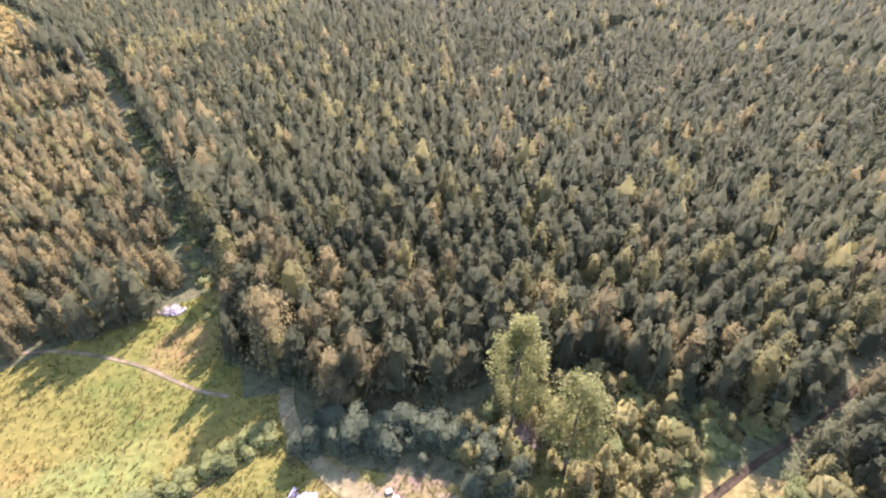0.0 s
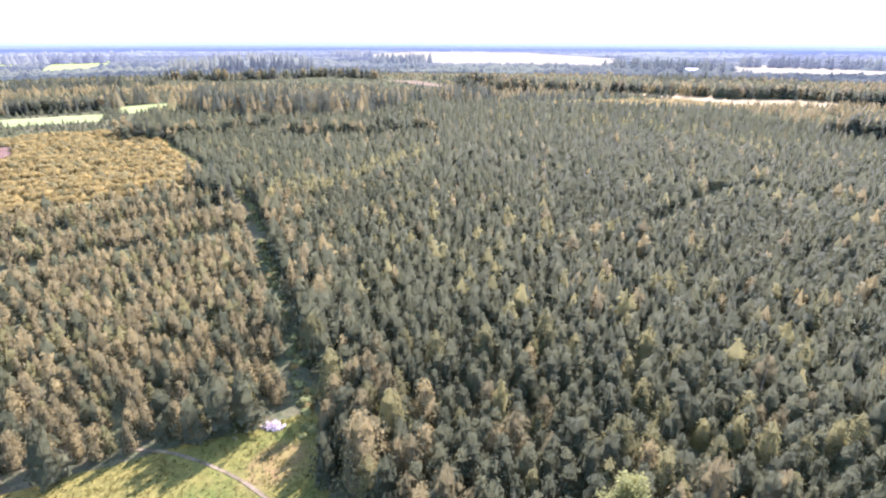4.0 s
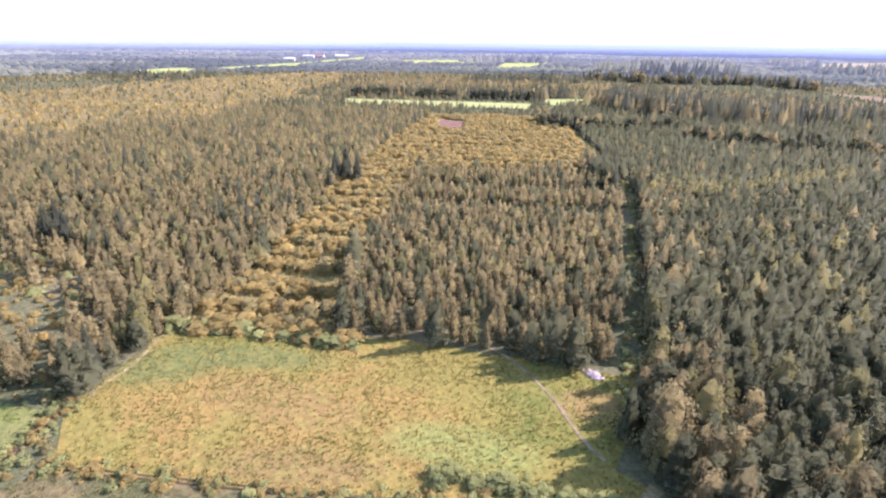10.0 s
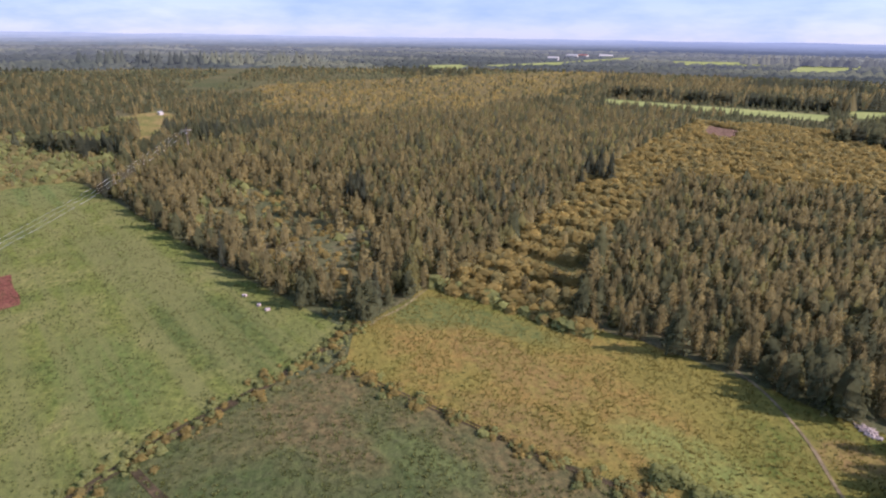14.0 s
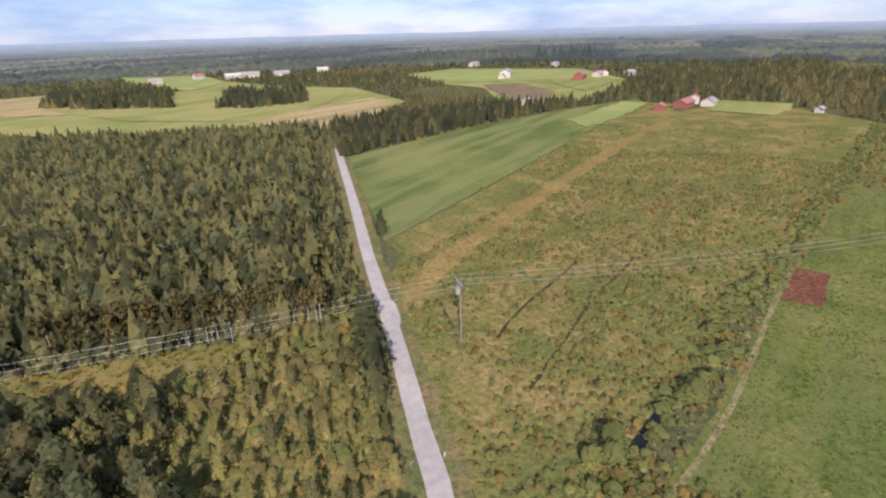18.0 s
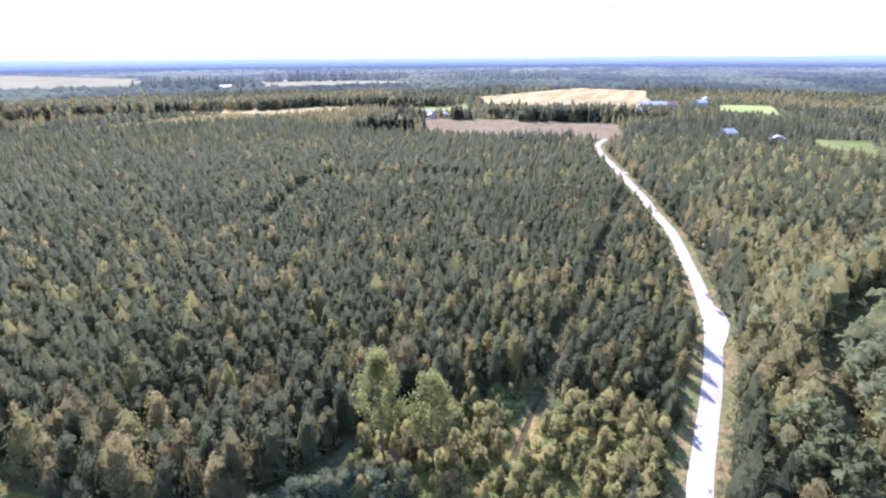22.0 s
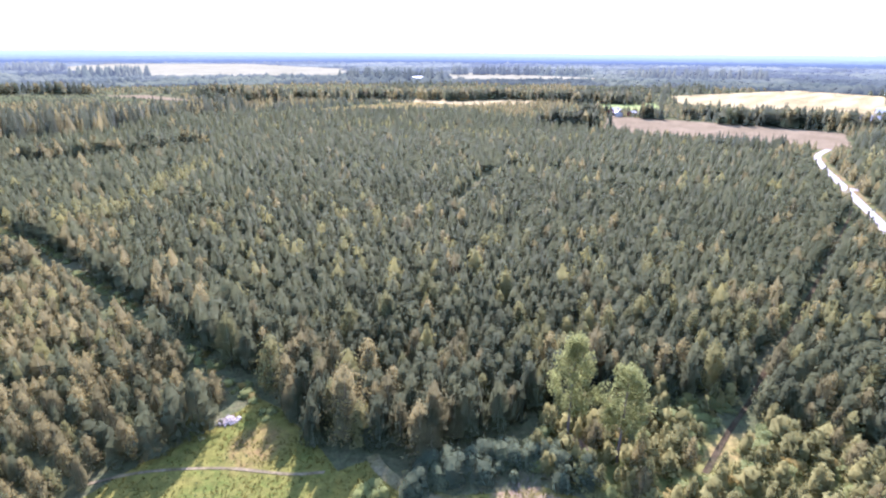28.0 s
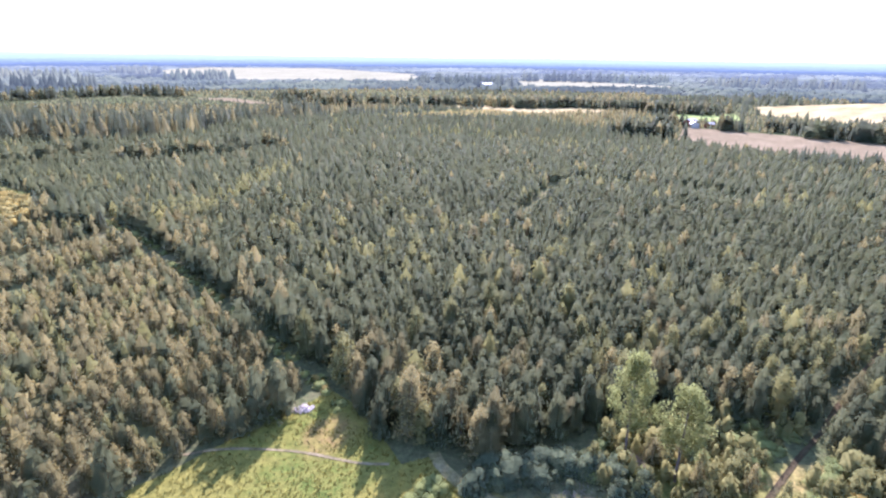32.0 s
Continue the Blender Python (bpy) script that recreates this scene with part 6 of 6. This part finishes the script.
grove([(-29, 590), (58, 592), (147, 575), (250, 545)], 150, 9.0, 10, 15, 0.35, "tall forest edge beyond the plantation", 47)

# ---- farms and villages ----

def house(x, y, w, d, h, turn, wall, roof, label, pitch=0.55, chimney=True, windows=3):
    """A gabled house: walls, overhanging roof, windows with frames, door, chimney."""
    root = tagged(new("house"), label, "house", group="houses of the farms")
    root.matrix_basis = pose(x, y, 0, 0, 0, turn)
    ridge = h + d / 2 * pitch
    bm = bmesh.new()
    pts = [(-w / 2, -d / 2), (w / 2, -d / 2), (w / 2, d / 2), (-w / 2, d / 2)]
    lo, up = [bm.verts.new((*p, 0)) for p in pts], [bm.verts.new((*p, h)) for p in pts]
    e, f = bm.verts.new((-w / 2, 0, ridge)), bm.verts.new((w / 2, 0, ridge))
    bm.faces.new((lo[0], lo[1], up[1], up[0]))
    bm.faces.new((lo[2], lo[3], up[3], up[2]))
    bm.faces.new((lo[1], lo[2], up[2], f, up[1]))
    bm.faces.new((lo[3], lo[0], up[0], e, up[3]))
    part("wall", bm, wall, root)
    bm = bmesh.new()
    o, t = 0.5, 0.18
    for s in (-1, 1):
        a = [(-w / 2 - o, s * (d / 2 + o), h - o * pitch + 0.05), (w / 2 + o, s * (d / 2 + o), h - o * pitch + 0.05), (w / 2 + o, 0, ridge + 0.05), (-w / 2 - o, 0, ridge + 0.05)]
        v = [bm.verts.new(p) for p in a] + [bm.verts.new((p[0], p[1], p[2] + t)) for p in a]
        for q in ((0, 1, 2, 3), (4, 5, 6, 7), (0, 1, 5, 4), (1, 2, 6, 5), (2, 3, 7, 6), (3, 0, 4, 7)):
            bm.faces.new([v[i] for i in q])
    bmesh.ops.recalc_face_normals(bm, faces=bm.faces[:])
    part("roof", bm, roof, root)
    if chimney:
        bm = bmesh.new()
        box(bm, (0.7, 0.7, 1.6), (w * 0.15, 0.4, ridge + 0.4), 0, 0, 0.03)
        part("chimney", bm, RED_PAINT, root)
    for s in (-1, 1):
        for i in range(windows):
            cx = -w / 2 + w * (i + 0.5) / windows
            if s == -1 and i == windows // 2:
                bm = bmesh.new()
                box(bm, (1.0, 0.08, 2.05), (cx, s * (d / 2 + 0.03), 1.1), 0, 0, 0.01)
                part("door", bm, WOOD, root)
                continue
            bm = bmesh.new()
            box(bm, (1.3, 0.08, 1.4), (cx, s * (d / 2 + 0.03), 1.7), 0, 0, 0.01)
            win = part("window", bm, WHITE_PAINT, root)
            bm = bmesh.new()
            box(bm, (1.1, 0.05, 1.2), (cx, s * (d / 2 + 0.06), 1.7))
            part("pane", bm, GLASS, win)
    return root


FARMS = [
    (-279, -270, 9, 6, 3.0, 30, RED_PAINT, RED_ROOF, "low red wooden outbuilding by the field", False),
    (-303, -272, 20, 8, 3.4, 25, RED_PAINT, RED_ROOF, "long barn with an orange-red roof by the field", False),
    (-322, -280, 7, 6, 4.6, 40, WHITE_PAINT, RED_ROOF, "tall white farmhouse with a red roof", True),
    (-322, -268, 16, 8, 3.0, 30, YELLOW_PAINT, GREY_ROOF, "white bungalow with a purple-grey sheet roof", True),
    (-344, -209, 5, 4, 2.6, 10, WHITE_PAINT, GREY_ROOF, "small white shed at the end of the field", False),
    (-387, -479, 22, 10, 5.0, 40, RED_PAINT, RED_ROOF, "big red barn beside a green field", False),
    (-458, -481, 12, 8, 4.0, 10, YELLOW_PAINT, GREY_ROOF, "cream house among trees behind the fields", True),
    (-440, -502, 10, 8, 3.8, 60, WHITE_PAINT, RED_ROOF, "white house among trees behind the fields", True),
    (-425, -495, 14, 8, 3.6, 30, YELLOW_PAINT, GREY_ROOF, "cream house among trees behind the fields", True),
    (-346, -558, 24, 12, 6.0, 50, WHITE_PAINT, GREY_ROOF, "large pale farm building on a field's rise", False),
    (-332, -545, 14, 7, 3.2, 50, YELLOW_PAINT, GREY_ROOF, "low cream farm building below the rise", False),
    (-417, -760, 18, 9, 4.5, 30, YELLOW_PAINT, GREY_ROOF, "cream farm building beyond the far field", False),
    (-500, -670, 14, 8, 4.0, 30, YELLOW_PAINT, GREY_ROOF, "cream house beyond the far field", True),
    (18, -777, 15, 9, 4.0, 10, YELLOW_PAINT, GREY_ROOF, "low cream hall of the far village", False),
    (-33, -824, 12, 9, 4.5, 20, WHITE_PAINT, RED_ROOF, "white house of the far village", True),
    (-73, -790, 19, 10, 4.5, 5, WHITE_PAINT, PALE_ROOF, "long white hall of the far village", False),
    (-96, -800, 24, 11, 4.5, -5, YELLOW_PAINT, GREY_ROOF, "long cream hall of the far village", False),
    (-137, -798, 20, 10, 4.2, 0, WHITE_PAINT, GREY_ROOF, "long white hall with a grey roof", False),
    (-204, -838, 16, 9, 4, -10, WHITE_PAINT, PALE_ROOF, "white hall at the village's end", False),
    (-231, -350, 8, 4, 2.8, 30, YELLOW_PAINT, GREY_ROOF, "small cream building at the soil field", False),
    (-222, -338, 6, 4, 2.4, 30, YELLOW_PAINT, GREY_ROOF, "small cream building at the soil field", False),
    (-173, -300, 2.6, 2.6, 3.6, 20, WHITE_PAINT, PALE_ROOF, "narrow pale hut at the hay field's end", False),
    (505, 273, 26, 10, 4.0, -50, WHITE_PAINT, PALE_ROOF, "long white farm building by the ripe field", False),
    (432, 244, 20, 11, 4.0, -45, WHITE_PAINT, GREY_ROOF, "bungalow with a purple-grey roof by the field", True),
    (334, 127, 8, 8, 5.5, -20, YELLOW_PAINT, PALE_ROOF, "cream house with a pale roof among trees", True),
    (334, 98, 10, 8, 4.2, 20, RED_PAINT, GREY_ROOF, "dark house with a white gable among trees", True),
    (681, 104, 10, 9, 6.0, 10, WHITE_PAINT, RED_ROOF, "white house standing alone in the forest", True),
    (520, 262, 12, 9, 4.0, -40, WHITE_PAINT, RED_ROOF, "white house of the hamlet by the ripe field", True),
    (560, 250, 12, 9, 4.2, -20, WHITE_PAINT, PALE_ROOF, "white house of the hamlet by the ripe field", True),
    (600, 262, 12, 9, 4.2, 30, WHITE_PAINT, PALE_ROOF, "white house of the hamlet by the ripe field", True),
    (-1345, 757, 30, 12, 7.0, 40, WHITE_PAINT, PALE_ROOF, "white hall of the distant village", False),
    (-1330, 781, 26, 12, 8.0, 30, WHITE_PAINT, RED_ROOF, "white house of the distant village", False),
    (-1300, 831, 34, 12, 8.0, 60, WHITE_PAINT, PALE_ROOF, "white hall of the distant village", False),
    (290, 372, 14, 7, 3.6, 30, RED_PAINT, GREY_ROOF, "red farm building in a yard under spruces", False),
    (283, 358, 9, 6, 3.2, 60, WHITE_PAINT, GREY_ROOF, "small pale farmhouse in a yard under spruces", True),
    (296, 356, 7, 5, 2.8, 20, RED_PAINT, GREY_ROOF, "small red shed in a yard under spruces", False),
    (-1172, 609, 24, 11, 7.0, 50, WHITE_PAINT, PALE_ROOF, "white house of the distant village", False),
    (302, 924, 20, 10, 6.0, 0, WHITE_PAINT, PALE_ROOF, "pale barn beside a far field", False),
]
for x, y, w, d, h, turn, wall, roof, label, chim in FARMS:
    house(x, y, w, d, h, turn, wall, roof, label, chimney=chim)
